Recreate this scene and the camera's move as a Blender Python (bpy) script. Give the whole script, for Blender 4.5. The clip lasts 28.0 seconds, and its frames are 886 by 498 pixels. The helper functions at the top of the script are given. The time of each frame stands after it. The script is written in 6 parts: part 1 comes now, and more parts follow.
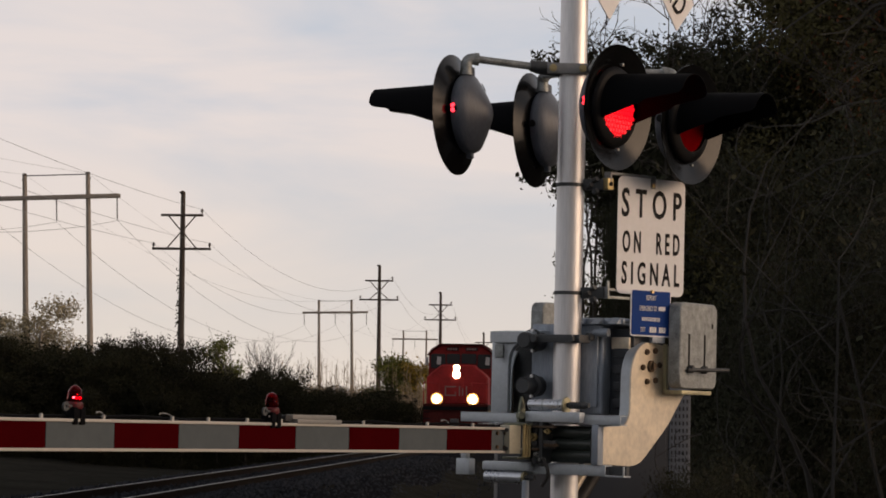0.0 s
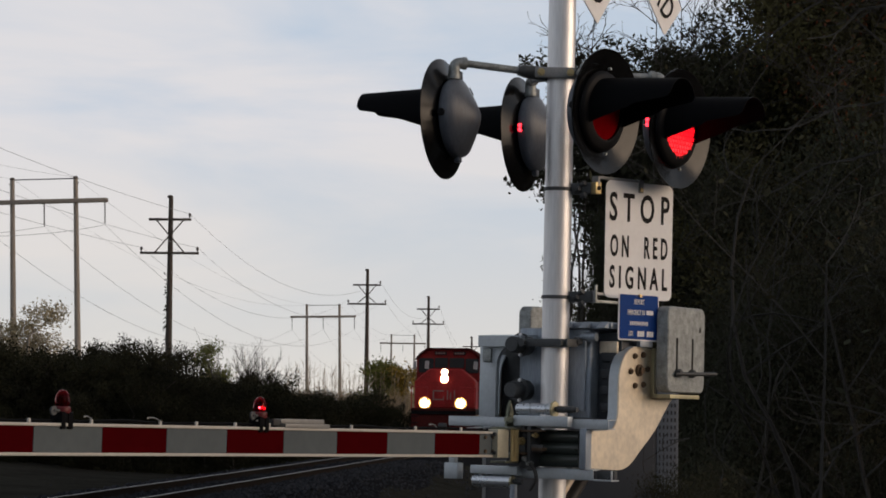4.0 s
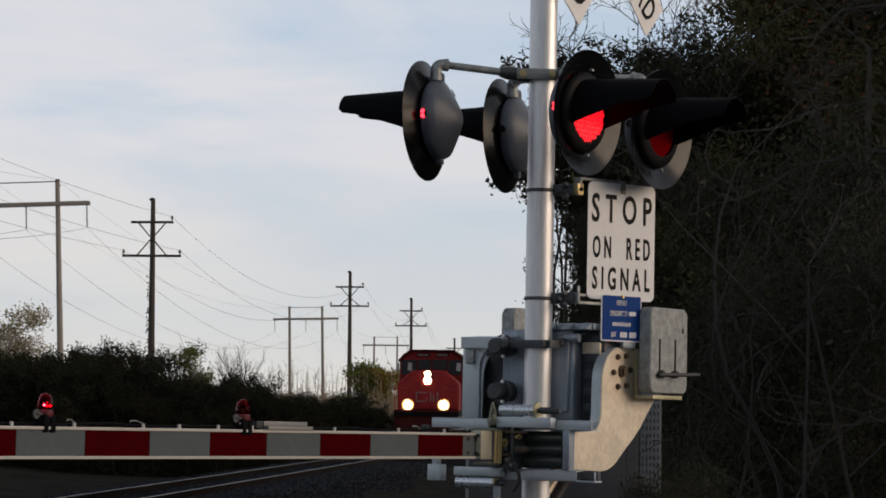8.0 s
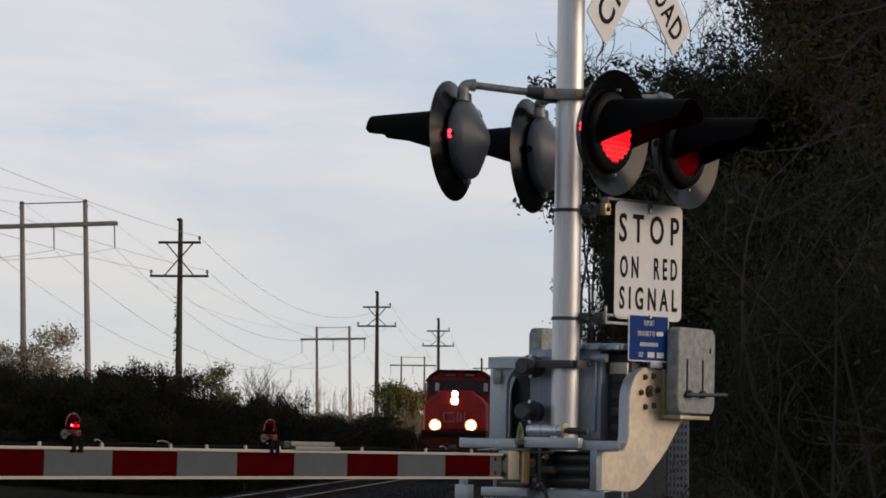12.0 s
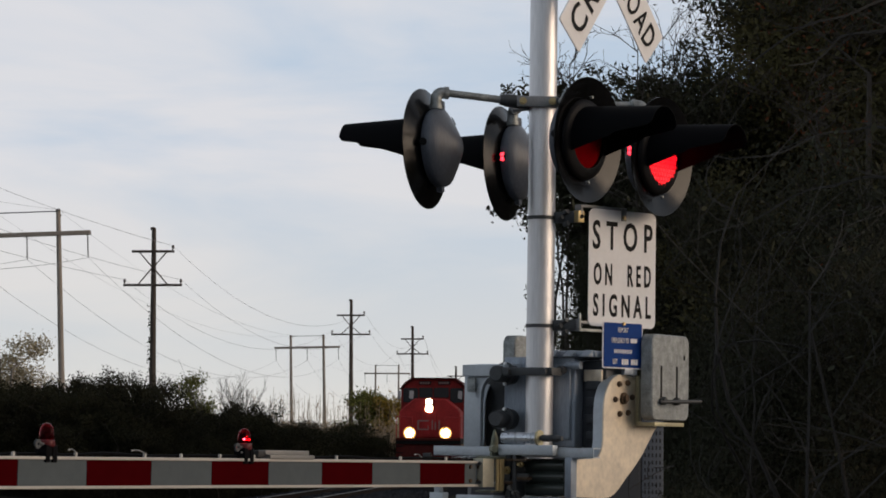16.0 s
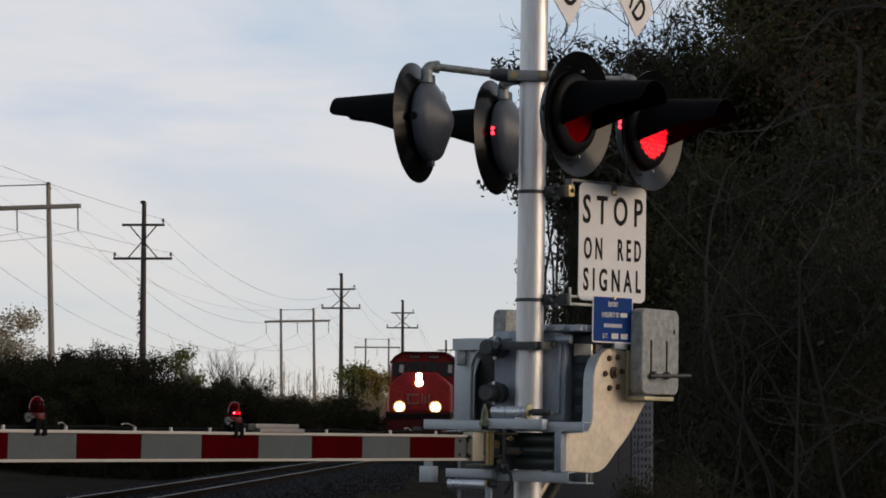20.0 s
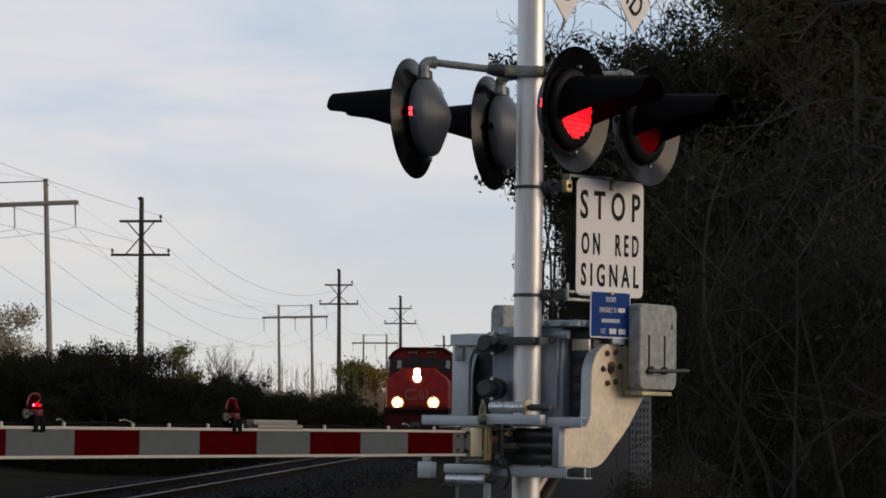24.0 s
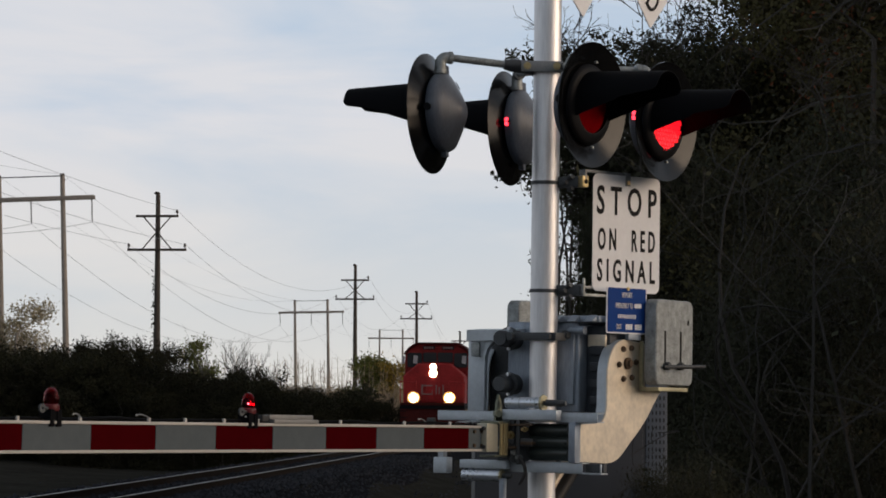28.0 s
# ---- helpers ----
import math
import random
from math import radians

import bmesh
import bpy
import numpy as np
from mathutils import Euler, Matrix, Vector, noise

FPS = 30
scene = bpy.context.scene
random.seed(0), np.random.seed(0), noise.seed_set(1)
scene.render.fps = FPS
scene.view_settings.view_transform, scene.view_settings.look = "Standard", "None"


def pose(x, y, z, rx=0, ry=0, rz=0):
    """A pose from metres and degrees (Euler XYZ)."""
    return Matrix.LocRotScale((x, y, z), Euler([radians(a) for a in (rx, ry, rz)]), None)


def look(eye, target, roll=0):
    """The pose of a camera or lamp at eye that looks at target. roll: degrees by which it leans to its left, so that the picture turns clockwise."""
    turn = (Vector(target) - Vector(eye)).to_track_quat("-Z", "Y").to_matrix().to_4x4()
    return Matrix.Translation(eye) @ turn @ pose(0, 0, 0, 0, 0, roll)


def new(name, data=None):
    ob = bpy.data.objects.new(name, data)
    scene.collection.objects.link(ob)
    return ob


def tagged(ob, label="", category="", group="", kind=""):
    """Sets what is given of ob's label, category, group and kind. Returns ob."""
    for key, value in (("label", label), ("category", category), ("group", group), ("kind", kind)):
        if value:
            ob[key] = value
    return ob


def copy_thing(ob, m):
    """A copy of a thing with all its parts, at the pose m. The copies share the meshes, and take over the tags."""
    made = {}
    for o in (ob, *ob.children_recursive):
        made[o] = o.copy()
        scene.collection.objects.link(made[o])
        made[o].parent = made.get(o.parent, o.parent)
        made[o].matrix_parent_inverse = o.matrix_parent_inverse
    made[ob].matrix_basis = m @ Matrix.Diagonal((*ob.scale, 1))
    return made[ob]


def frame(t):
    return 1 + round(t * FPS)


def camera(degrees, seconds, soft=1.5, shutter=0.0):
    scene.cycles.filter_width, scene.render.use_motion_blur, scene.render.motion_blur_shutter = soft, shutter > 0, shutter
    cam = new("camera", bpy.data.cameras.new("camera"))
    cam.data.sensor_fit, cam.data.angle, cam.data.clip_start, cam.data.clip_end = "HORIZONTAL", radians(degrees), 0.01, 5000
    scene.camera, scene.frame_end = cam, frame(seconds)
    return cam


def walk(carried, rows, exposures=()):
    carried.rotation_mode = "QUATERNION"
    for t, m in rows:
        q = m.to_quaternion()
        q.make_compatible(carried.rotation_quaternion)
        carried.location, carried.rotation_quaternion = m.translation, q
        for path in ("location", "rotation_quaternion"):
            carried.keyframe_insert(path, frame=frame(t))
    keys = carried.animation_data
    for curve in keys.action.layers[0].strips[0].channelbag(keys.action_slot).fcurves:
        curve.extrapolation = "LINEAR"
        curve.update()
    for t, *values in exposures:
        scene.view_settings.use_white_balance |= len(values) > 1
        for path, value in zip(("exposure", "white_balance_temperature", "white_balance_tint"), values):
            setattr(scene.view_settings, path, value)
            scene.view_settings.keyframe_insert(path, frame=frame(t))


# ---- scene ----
cam = camera(19.55, 28.0, soft=1.75, shutter=0.5)
EYE = Vector((0.0, 0.0, 1.7))
# seconds, turn to the left, tilt up and lean of the camera, in degrees
SWAY = [(0.0, 0.000, 3.460, 0.900), (0.5, -0.002, 3.537, 0.909), (1.0, -0.059, 3.619, 0.861),
        (1.5, -0.131, 3.671, 0.690), (2.0, -0.130, 3.648, 0.692), (2.5, -0.137, 3.621, 0.752),
        (3.0, -0.176, 3.595, 0.868), (3.5, -0.227, 3.542, 0.884), (5.5, -0.398, 3.682, 0.744),
        (6.0, -0.444, 3.705, 0.700), (6.5, -0.522, 3.669, 0.720), (7.0, -0.597, 3.567, 0.799),
        (7.5, -0.660, 3.526, 0.774), (8.0, -0.658, 3.600, 0.622), (8.5, -0.604, 3.739, 0.566),
        (9.0, -0.549, 3.885, 0.403), (9.5, -0.449, 4.050, 0.390), (10.0, -0.339, 4.171, 0.449),
        (10.5, -0.172, 4.191, 0.661), (11.0, -0.088, 4.148, 0.733), (11.5, -0.050, 4.078, 0.768),
        (12.0, -0.047, 4.041, 0.628), (12.5, -0.059, 4.053, 0.489), (14.5, -0.373, 4.117, 0.491),
        (15.0, -0.514, 4.119, 0.464), (15.5, -0.585, 4.155, 0.447), (16.0, -0.632, 4.221, 0.351),
        (16.5, -0.717, 4.238, 0.184), (17.0, -0.738, 4.252, 0.243), (17.5, -0.746, 4.277, 0.440),
        (18.0, -0.784, 4.224, 0.649), (18.5, -0.865, 4.076, 0.594), (19.0, -0.867, 3.900, 0.574),
        (19.5, -0.858, 3.753, 0.435), (20.0, -0.854, 3.643, 0.434), (20.5, -0.859, 3.604, 0.440),
        (21.0, -0.884, 3.594, 0.518), (21.5, -0.914, 3.555, 0.509), (23.5, -0.970, 3.514, 0.338),
        (24.0, -0.907, 3.545, 0.292), (24.5, -0.830, 3.565, 0.290), (25.0, -0.805, 3.539, 0.263),
        (25.5, -0.819, 3.488, 0.437), (26.0, -0.814, 3.400, 0.519), (26.5, -0.795, 3.358, 0.342),
        (27.0, -0.707, 3.357, 0.332), (27.5, -0.604, 3.395, 0.352), (28.0, -0.546, 3.439, 0.405)]


def aim(turn, tilt, lean):
    ahead = Vector((-math.sin(radians(turn)) * math.cos(radians(tilt)), math.cos(radians(turn)) * math.cos(radians(tilt)), math.sin(radians(tilt))))
    return look(EYE, EYE + ahead * 10, lean)


walk(cam, [(t, aim(a, b, c)) for t, a, b, c in SWAY], exposures=[(0.0, -0.06, 7350, 17), (1.5, -0.06, 7000, 15), (3.5, -0.06, 6700, 12), (6.0, -0.06, 6450, 10), (28.0, -0.06, 6450, 10)])

# ---- sky and sun ----
SUN_TURN, SUN_UP = 102.0, 11.0      # clockwise from +y, and height, in degrees
world = bpy.data.worlds.new("evening_sky")
scene.world = world
world.use_nodes = True
wt = world.node_tree
wt.nodes.clear()


def wnode(kind, **values):
    n = wt.nodes.new(kind)
    for key, value in values.items():
        n.inputs[key].default_value = value
    return n


sky = wt.nodes.new("ShaderNodeTexSky")
sky.sky_type, sky.sun_disc = "NISHITA", False
sky.sun_elevation, sky.sun_rotation = radians(SUN_UP), radians(SUN_TURN)
sky.air_density, sky.dust_density = 1.0, 1.5
coord = wt.nodes.new("ShaderNodeTexCoord")
stretch = wt.nodes.new("ShaderNodeMapping")
stretch.inputs["Scale"].default_value = (3.0, 3.0, 14.0)
stretch.inputs["Rotation"].default_value = (0.06, -0.05, 0.5)
cloud = wnode("ShaderNodeTexNoise", Scale=1.6, Detail=6.0, Roughness=0.52, Distortion=0.4)
ramp = wt.nodes.new("ShaderNodeValToRGB")
ramp.color_ramp.elements[0].position, ramp.color_ramp.elements[1].position = 0.38, 0.62
ramp.color_ramp.elements[0].color, ramp.color_ramp.elements[1].color = (0, 0, 0, 1), (1, 1, 1, 1)
veil = wt.nodes.new("ShaderNodeMix")
veil.data_type = "RGBA"
base = wt.nodes.new("ShaderNodeMix")
base.data_type = "RGBA"
base.inputs["Factor"].default_value = 0.93
base.inputs["B"].default_value = (5.45, 6.5, 7.85, 1)     # thin high overcast over the blue
haze = wt.nodes.new("ShaderNodeMapRange")      # warmer, paler air low over the land
for key, value in (("From Min", 0.0), ("From Max", 0.11), ("To Min", 0.9), ("To Max", 0.0)):
    haze.inputs[key].default_value = value
low = wt.nodes.new("ShaderNodeMix")
low.data_type = "RGBA"
low.inputs["B"].default_value = (7.9, 7.5, 6.8, 1)
veil.inputs["B"].default_value = (8.3, 7.95, 7.9, 1)     # pale evening cloud
soften = wt.nodes.new("ShaderNodeMath")
soften.operation = "MULTIPLY"
soften.inputs[1].default_value = 0.72
# the overcast dims towards the zenith, as at dusk
parts3 = wt.nodes.new("ShaderNodeSeparateXYZ")
dim = wt.nodes.new("ShaderNodeMapRange")
dim.interpolation_type = "SMOOTHSTEP"
for key, value in (("From Min", 0.16), ("From Max", 0.85), ("To Min", 1.0), ("To Max", 0.38)):
    dim.inputs[key].default_value = value
dusk = wt.nodes.new("ShaderNodeVectorMath")
dusk.operation = "SCALE"
shine = wnode("ShaderNodeBackground", Strength=0.10)
out = wt.nodes.new("ShaderNodeOutputWorld")
for a, b in ((coord.outputs["Generated"], stretch.inputs["Vector"]), (stretch.outputs["Vector"], cloud.inputs["Vector"]),
             (cloud.outputs["Fac"], ramp.inputs["Fac"]), (sky.outputs["Color"], base.inputs["A"]),
             (base.outputs["Result"], veil.inputs["A"]), (ramp.outputs["Color"], soften.inputs[0]), (soften.outputs[0], veil.inputs["Factor"]),
             (coord.outputs["Generated"], parts3.inputs[0]), (parts3.outputs["Z"], dim.inputs["Value"]), (parts3.outputs["Z"], haze.inputs["Value"]), (haze.outputs["Result"], low.inputs["Factor"]), (veil.outputs["Result"], low.inputs["A"]), (low.outputs["Result"], dusk.inputs[0]), (dim.outputs["Result"], dusk.inputs["Scale"]),
             (dusk.outputs[0], shine.inputs["Color"]), (shine.outputs["Background"], out.inputs["Surface"])):
    wt.links.new(a, b)
sun = new("sun", bpy.data.lights.new("sun", "SUN"))
sun.data.energy, sun.data.angle, sun.data.color = 1.9, radians(38), (1.0, 0.75, 0.53)
sun.matrix_world = look((math.sin(radians(SUN_TURN)) * 60, math.cos(radians(SUN_TURN)) * 60, math.tan(radians(SUN_UP)) * 60), (0, 0, 0))


# ---- materials ----
def mat(name, col, rough=0.6, metal=0.0, var=0.25, scale=8.0, bump=0.0, bscale=40.0, col2=None, emit=None, power=0.0, spec=0.5, stretch=(1, 1, 1), rand=0.0, trans=0.0, ior=1.5):
    m = bpy.data.materials.new(name)
    m.use_nodes = True
    t = m.node_tree
    p = t.nodes["Principled BSDF"]
    p.inputs["Roughness"].default_value, p.inputs["Metallic"].default_value = rough, metal
    p.inputs["Specular IOR Level"].default_value = spec
    p.inputs["Transmission Weight"].default_value, p.inputs["IOR"].default_value = trans, ior
    if emit:
        p.inputs["Emission Color"].default_value, p.inputs["Emission Strength"].default_value = (*emit, 1), power
    tc, mp = t.nodes.new("ShaderNodeTexCoord"), t.nodes.new("ShaderNodeMapping")
    mp.inputs["Scale"].default_value = stretch
    t.links.new(tc.outputs["Object"], mp.inputs["Vector"])
    n1, n2 = t.nodes.new("ShaderNodeTexNoise"), t.nodes.new("ShaderNodeTexNoise")
    for n, s in ((n1, scale), (n2, scale * 7)):
        n.inputs["Scale"].default_value, n.inputs["Detail"].default_value = s, 4.0
        t.links.new(mp.outputs["Vector"], n.inputs["Vector"])
    add = t.nodes.new("ShaderNodeMath")
    add.operation = "ADD"
    t.links.new(n1.outputs["Fac"], add.inputs[0])
    t.links.new(n2.outputs["Fac"], add.inputs[1])
    fac = add.outputs[0]
    if rand:
        info, geo, mul, sumr = t.nodes.new("ShaderNodeObjectInfo"), t.nodes.new("ShaderNodeNewGeometry"), t.nodes.new("ShaderNodeMath"), t.nodes.new("ShaderNodeMath")
        mix2 = t.nodes.new("ShaderNodeMath")
        mix2.operation = "ADD"
        t.links.new(info.outputs["Random"], mix2.inputs[0])
        t.links.new(geo.outputs["Random Per Island"], mix2.inputs[1])
        mul.operation, mul.inputs[1].default_value = "MULTIPLY_ADD", rand
        mul.inputs[2].default_value = -rand
        t.links.new(mix2.outputs[0], mul.inputs[0])
        sumr.operation = "ADD"
        t.links.new(fac, sumr.inputs[0])
        t.links.new(mul.outputs[0], sumr.inputs[1])
        fac = sumr.outputs[0]
    rng = t.nodes.new("ShaderNodeMapRange")
    rng.inputs["From Min"].default_value, rng.inputs["From Max"].default_value = 0.65, 1.35
    t.links.new(fac, rng.inputs["Value"])
    mx = t.nodes.new("ShaderNodeMix")
    mx.data_type = "RGBA"
    lo = col2 or tuple(c * (1 - var) for c in col)
    hi = col if col2 else tuple(min(1.0, c * (1 + var * 0.6)) for c in col)
    mx.inputs["A"].default_value, mx.inputs["B"].default_value = (*lo, 1), (*hi, 1)
    t.links.new(rng.outputs["Result"], mx.inputs["Factor"])
    t.links.new(mx.outputs["Result"], p.inputs["Base Color"])
    rr = t.nodes.new("ShaderNodeMapRange")
    rr.inputs["From Min"].default_value, rr.inputs["From Max"].default_value = 0.6, 1.4
    rr.inputs["To Min"].default_value, rr.inputs["To Max"].default_value = max(0.02, rough - 0.08), min(1.0, rough + 0.1)
    t.links.new(add.outputs[0], rr.inputs["Value"])
    t.links.new(rr.outputs["Result"], p.inputs["Roughness"])
    if bump:
        nb, bp = t.nodes.new("ShaderNodeTexNoise"), t.nodes.new("ShaderNodeBump")
        nb.inputs["Scale"].default_value, nb.inputs["Detail"].default_value = bscale, 3.0
        bp.inputs["Strength"].default_value, bp.inputs["Distance"].default_value = bump, 0.02
        t.links.new(mp.outputs["Vector"], nb.inputs["Vector"])
        t.links.new(nb.outputs["Fac"], bp.inputs["Height"])
        t.links.new(bp.outputs["Normal"], p.inputs["Normal"])
    return m


ALUM = mat("brushed_aluminium", (0.72, 0.72, 0.735), 0.44, 0.72, 0.18, 3.0, 0.08, 90, stretch=(6, 6, 0.5))
ALUM_PLATE = mat("weathered_aluminium_plate", (0.74, 0.645, 0.51), 0.42, 0.55, 0.22, 5.0, 0.04, 45)
GALV = mat("galvanised_steel", (0.30, 0.32, 0.32), 0.5, 0.5, 0.6, 26.0, 0.12, 50)
GREY_CAST = mat("grey_painted_casting", (0.28, 0.325, 0.385), 0.42, 0.35, 0.3, 5.0, 0.12, 60, stretch=(4, 4, 0.6))
PALE_PAINT = mat("pale_grey_paint", (0.45, 0.495, 0.535), 0.38, 0.35, 0.12, 9.0, 0.05, 60)
DARK_STEEL = mat("dark_steel", (0.07, 0.075, 0.08), 0.55, 0.5, 0.3, 12.0)
BLACK = mat("black_paint", (0.005, 0.005, 0.006), 0.5, 0.0, 0.3, 6.0, 0.06, 30, spec=0.10)
HOUSING = mat("charcoal_housing", (0.085, 0.098, 0.122), 0.42, 0.05, 0.35, 5.0, 0.08, 40, stretch=(3, 3, 0.5))
DISC = mat("black_disc_paint", (0.004, 0.0043, 0.005), 0.17, 0.0, 0.2, 5.0, 0.015, 30, spec=0.17)
RUBBER = mat("black_rubber", (0.015, 0.015, 0.016), 0.6)
BRASS = mat("yellow_zinc_bolt", (0.42, 0.33, 0.17), 0.4, 0.8, 0.2, 20)
RUST = mat("rusty_hub", (0.10, 0.066, 0.042), 0.7, 0.4, 0.4, 30)
WHITE_SHEET = mat("white_sign_sheeting", (0.80, 0.80, 0.81), 0.65, 0.0, 0.06, 5.0, spec=0.06)
SIGN_BLACK = mat("sign_black_ink", (0.012, 0.012, 0.013), 0.65, spec=0.1)
SIGN_BLUE = mat("sign_blue_sheeting", (0.009, 0.048, 0.22), 0.65, 0.0, 0.08, 5.0, spec=0.1)
# far darker than real sheeting: the arm's shade is put into both colours
ARM_WHITE = mat("shaded_white_arm_sheeting", (0.098, 0.114, 0.124), 0.6, 0.0, 0.10, 3.0, spec=0.0)
ARM_RED = mat("shaded_red_arm_sheeting", (0.050, 0.0018, 0.003), 0.6, 0.0, 0.14, 3.0, spec=0.0)
ARM_EDGE = mat("white_arm_edge", (0.44, 0.42, 0.39), 0.5, 0.0, 0.1, 4.0)
RED_PLATE = mat("red_reflector", (0.15, 0.0012, 0.003), 0.7, 0.0, 0.2, 20.0, spec=0.0)
RED_LED = mat("red_led_lit", (0.5, 0.01, 0.01), 0.4, emit=(1.0, 0.008, 0.018), power=1.4)
RED_POINT = mat("red_led_point", (0.5, 0.01, 0.01), 0.4, emit=(1.0, 0.03, 0.05), power=4.5)
RED_GLASS = mat("red_dome_plastic", (0.27, 0.012, 0.022), 0.05, trans=0.95, ior=1.12)
HEADLAMP = mat("lit_headlamp", (1, 0.9, 0.7), 0.3, emit=(1.0, 0.80, 0.48), power=14.0)
# brightened red: the headlights' glow on the nose is put into it
LOCO_RED = mat("locomotive_red", (0.32, 0.024, 0.024), 0.6, 0.0, 0.4, 2.0, spec=0.15)
LOCO_BLACK = mat("locomotive_black", (0.012, 0.012, 0.013), 0.7, 0.0, 0.3, 2.0, spec=0.08)
LOCO_WHITE = mat("locomotive_white", (0.22, 0.13, 0.12), 0.5)
CAB_GLASS = mat("cab_glass", (0.015, 0.015, 0.018), 0.15, 0.0, 0.1, 2.0, spec=0.2)
RAIL_TOP = mat("rail_steel", (0.07, 0.07, 0.075), 0.36, 0.6, 0.2, 4.0)
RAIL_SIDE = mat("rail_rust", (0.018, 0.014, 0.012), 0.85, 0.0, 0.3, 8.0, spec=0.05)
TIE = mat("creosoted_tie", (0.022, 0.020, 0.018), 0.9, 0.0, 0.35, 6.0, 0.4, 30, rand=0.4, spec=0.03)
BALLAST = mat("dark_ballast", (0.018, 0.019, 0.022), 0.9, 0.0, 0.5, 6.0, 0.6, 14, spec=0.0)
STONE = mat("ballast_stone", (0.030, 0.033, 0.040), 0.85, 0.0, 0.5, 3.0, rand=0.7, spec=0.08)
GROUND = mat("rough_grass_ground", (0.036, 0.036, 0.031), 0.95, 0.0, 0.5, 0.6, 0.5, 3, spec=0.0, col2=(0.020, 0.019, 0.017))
ASPHALT = mat("asphalt", (0.05, 0.05, 0.052), 0.85, 0.0, 0.3, 3.0, 0.3, 60)
WOOD_POLE = mat("weathered_pole_wood", (0.06, 0.047, 0.038), 0.85, 0.0, 0.4, 3.0, 0.3, 20, stretch=(4, 4, 0.4))
WOOD_GREY = mat("grey_pole_wood", (0.27, 0.235, 0.20), 0.85, 0.0, 0.3, 3.0, 0.3, 20, stretch=(4, 4, 0.4))
CERAMIC = mat("insulator_ceramic", (0.08, 0.07, 0.065), 0.3)
WIRE = mat("wire", (0.26, 0.26, 0.27), 0.6, 0.3)
BARK = mat("bark", (0.05, 0.042, 0.035), 0.9, 0.0, 0.45, 10.0, 0.5, 25, stretch=(3, 3, 0.7))
PALE_BARK = mat("pale_bark", (0.20, 0.175, 0.15), 0.9, 0.0, 0.4, 10.0)
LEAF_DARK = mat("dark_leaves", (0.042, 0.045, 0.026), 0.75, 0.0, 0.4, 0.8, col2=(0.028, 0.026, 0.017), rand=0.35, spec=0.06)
LEAF_RUST = mat("russet_leaves", (0.14, 0.045, 0.02), 0.75, 0.0, 0.4, 0.8, col2=(0.05, 0.028, 0.015), rand=0.35, spec=0.06)
LEAF_OLIVE = mat("olive_leaves", (0.076, 0.070, 0.029), 0.75, 0.0, 0.4, 0.8, col2=(0.042, 0.034, 0.019), rand=0.35, spec=0.06)
LEAF_GOLD = mat("yellowing_leaves", (0.34, 0.22, 0.04), 0.75, 0.0, 0.4, 0.8, col2=(0.08, 0.075, 0.025), rand=0.35, spec=0.06)
# dimmed leaf colours: shade of the thicket and low wood is put into them
LEAF_THICKET = mat("shaded_thicket_leaves", (0.033, 0.033, 0.018), 0.8, 0.0, 0.4, 0.8, col2=(0.017, 0.016, 0.011), rand=0.35, spec=0.03)
LEAF_SHADE = mat("shaded_understorey_leaves", (0.041, 0.045, 0.030), 0.8, 0.0, 0.4, 0.8, col2=(0.030, 0.028, 0.018), rand=0.35, spec=0.04)
LEAF_GREEN = mat("late_green_leaves", (0.14, 0.15, 0.04), 0.75, 0.0, 0.4, 0.8, col2=(0.055, 0.062, 0.02), rand=0.35, spec=0.06)
LEAF_PALE = mat("pale_autumn_leaves", (0.34, 0.29, 0.19), 0.8, 0.0, 0.4, 0.8, col2=(0.20, 0.17, 0.11), rand=0.35, spec=0.06)
STRAW = mat("dry_stalks", (0.33, 0.25, 0.165), 0.9, 0.0, 0.4, 1.0, rand=0.4)
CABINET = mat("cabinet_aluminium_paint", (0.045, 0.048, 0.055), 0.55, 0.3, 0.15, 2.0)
CAR_PAINT = mat("dark_blue_car_paint", (0.016, 0.034, 0.080), 0.25, 0.1, 0.1, 2.0, spec=0.18)
CAR_GLASS = mat("tinted_car_glass", (0.10, 0.15, 0.17), 0.02, 0.0, 0.05, 2.0, spec=0.5, trans=0.92, ior=1.10)
CHROME = mat("chrome", (0.7, 0.7, 0.7), 0.12, 1.0, 0.05, 4.0)


# ---- mesh helpers ----
def box(bm, x0, x1, y0, y1, z0, z1, bevel=0.0, m=None, seg=2):
    t = bmesh.new()
    bmesh.ops.create_cube(t, size=1.0, matrix=Matrix.Translation(((x0 + x1) / 2, (y0 + y1) / 2, (z0 + z1) / 2)) @ Matrix.Diagonal((abs(x1 - x0), abs(y1 - y0), abs(z1 - z0), 1)))
    if bevel:
        bmesh.ops.bevel(t, geom=t.edges[:], offset=bevel, segments=seg, profile=0.6, affect="EDGES")
    merge(bm, t, m)
    return bm


def merge(bm, t, m=None):
    if m is not None:
        t.transform(m)
    tmp = bpy.data.meshes.new("tmp")
    t.to_mesh(tmp)
    bm.from_mesh(tmp)
    bpy.data.meshes.remove(tmp)
    t.free()


def rod(bm, p, q, r, r2=None, n=14, cap=True):
    p, q = Vector(p), Vector(q)
    d = q - p
    t = bmesh.new()
    bmesh.ops.create_cone(t, cap_ends=cap, segments=n, radius1=r, radius2=r if r2 is None else r2, depth=d.length)
    merge(bm, t, Matrix.Translation((p + q) / 2) @ d.to_track_quat("Z", "Y").to_matrix().to_4x4())
    return bm


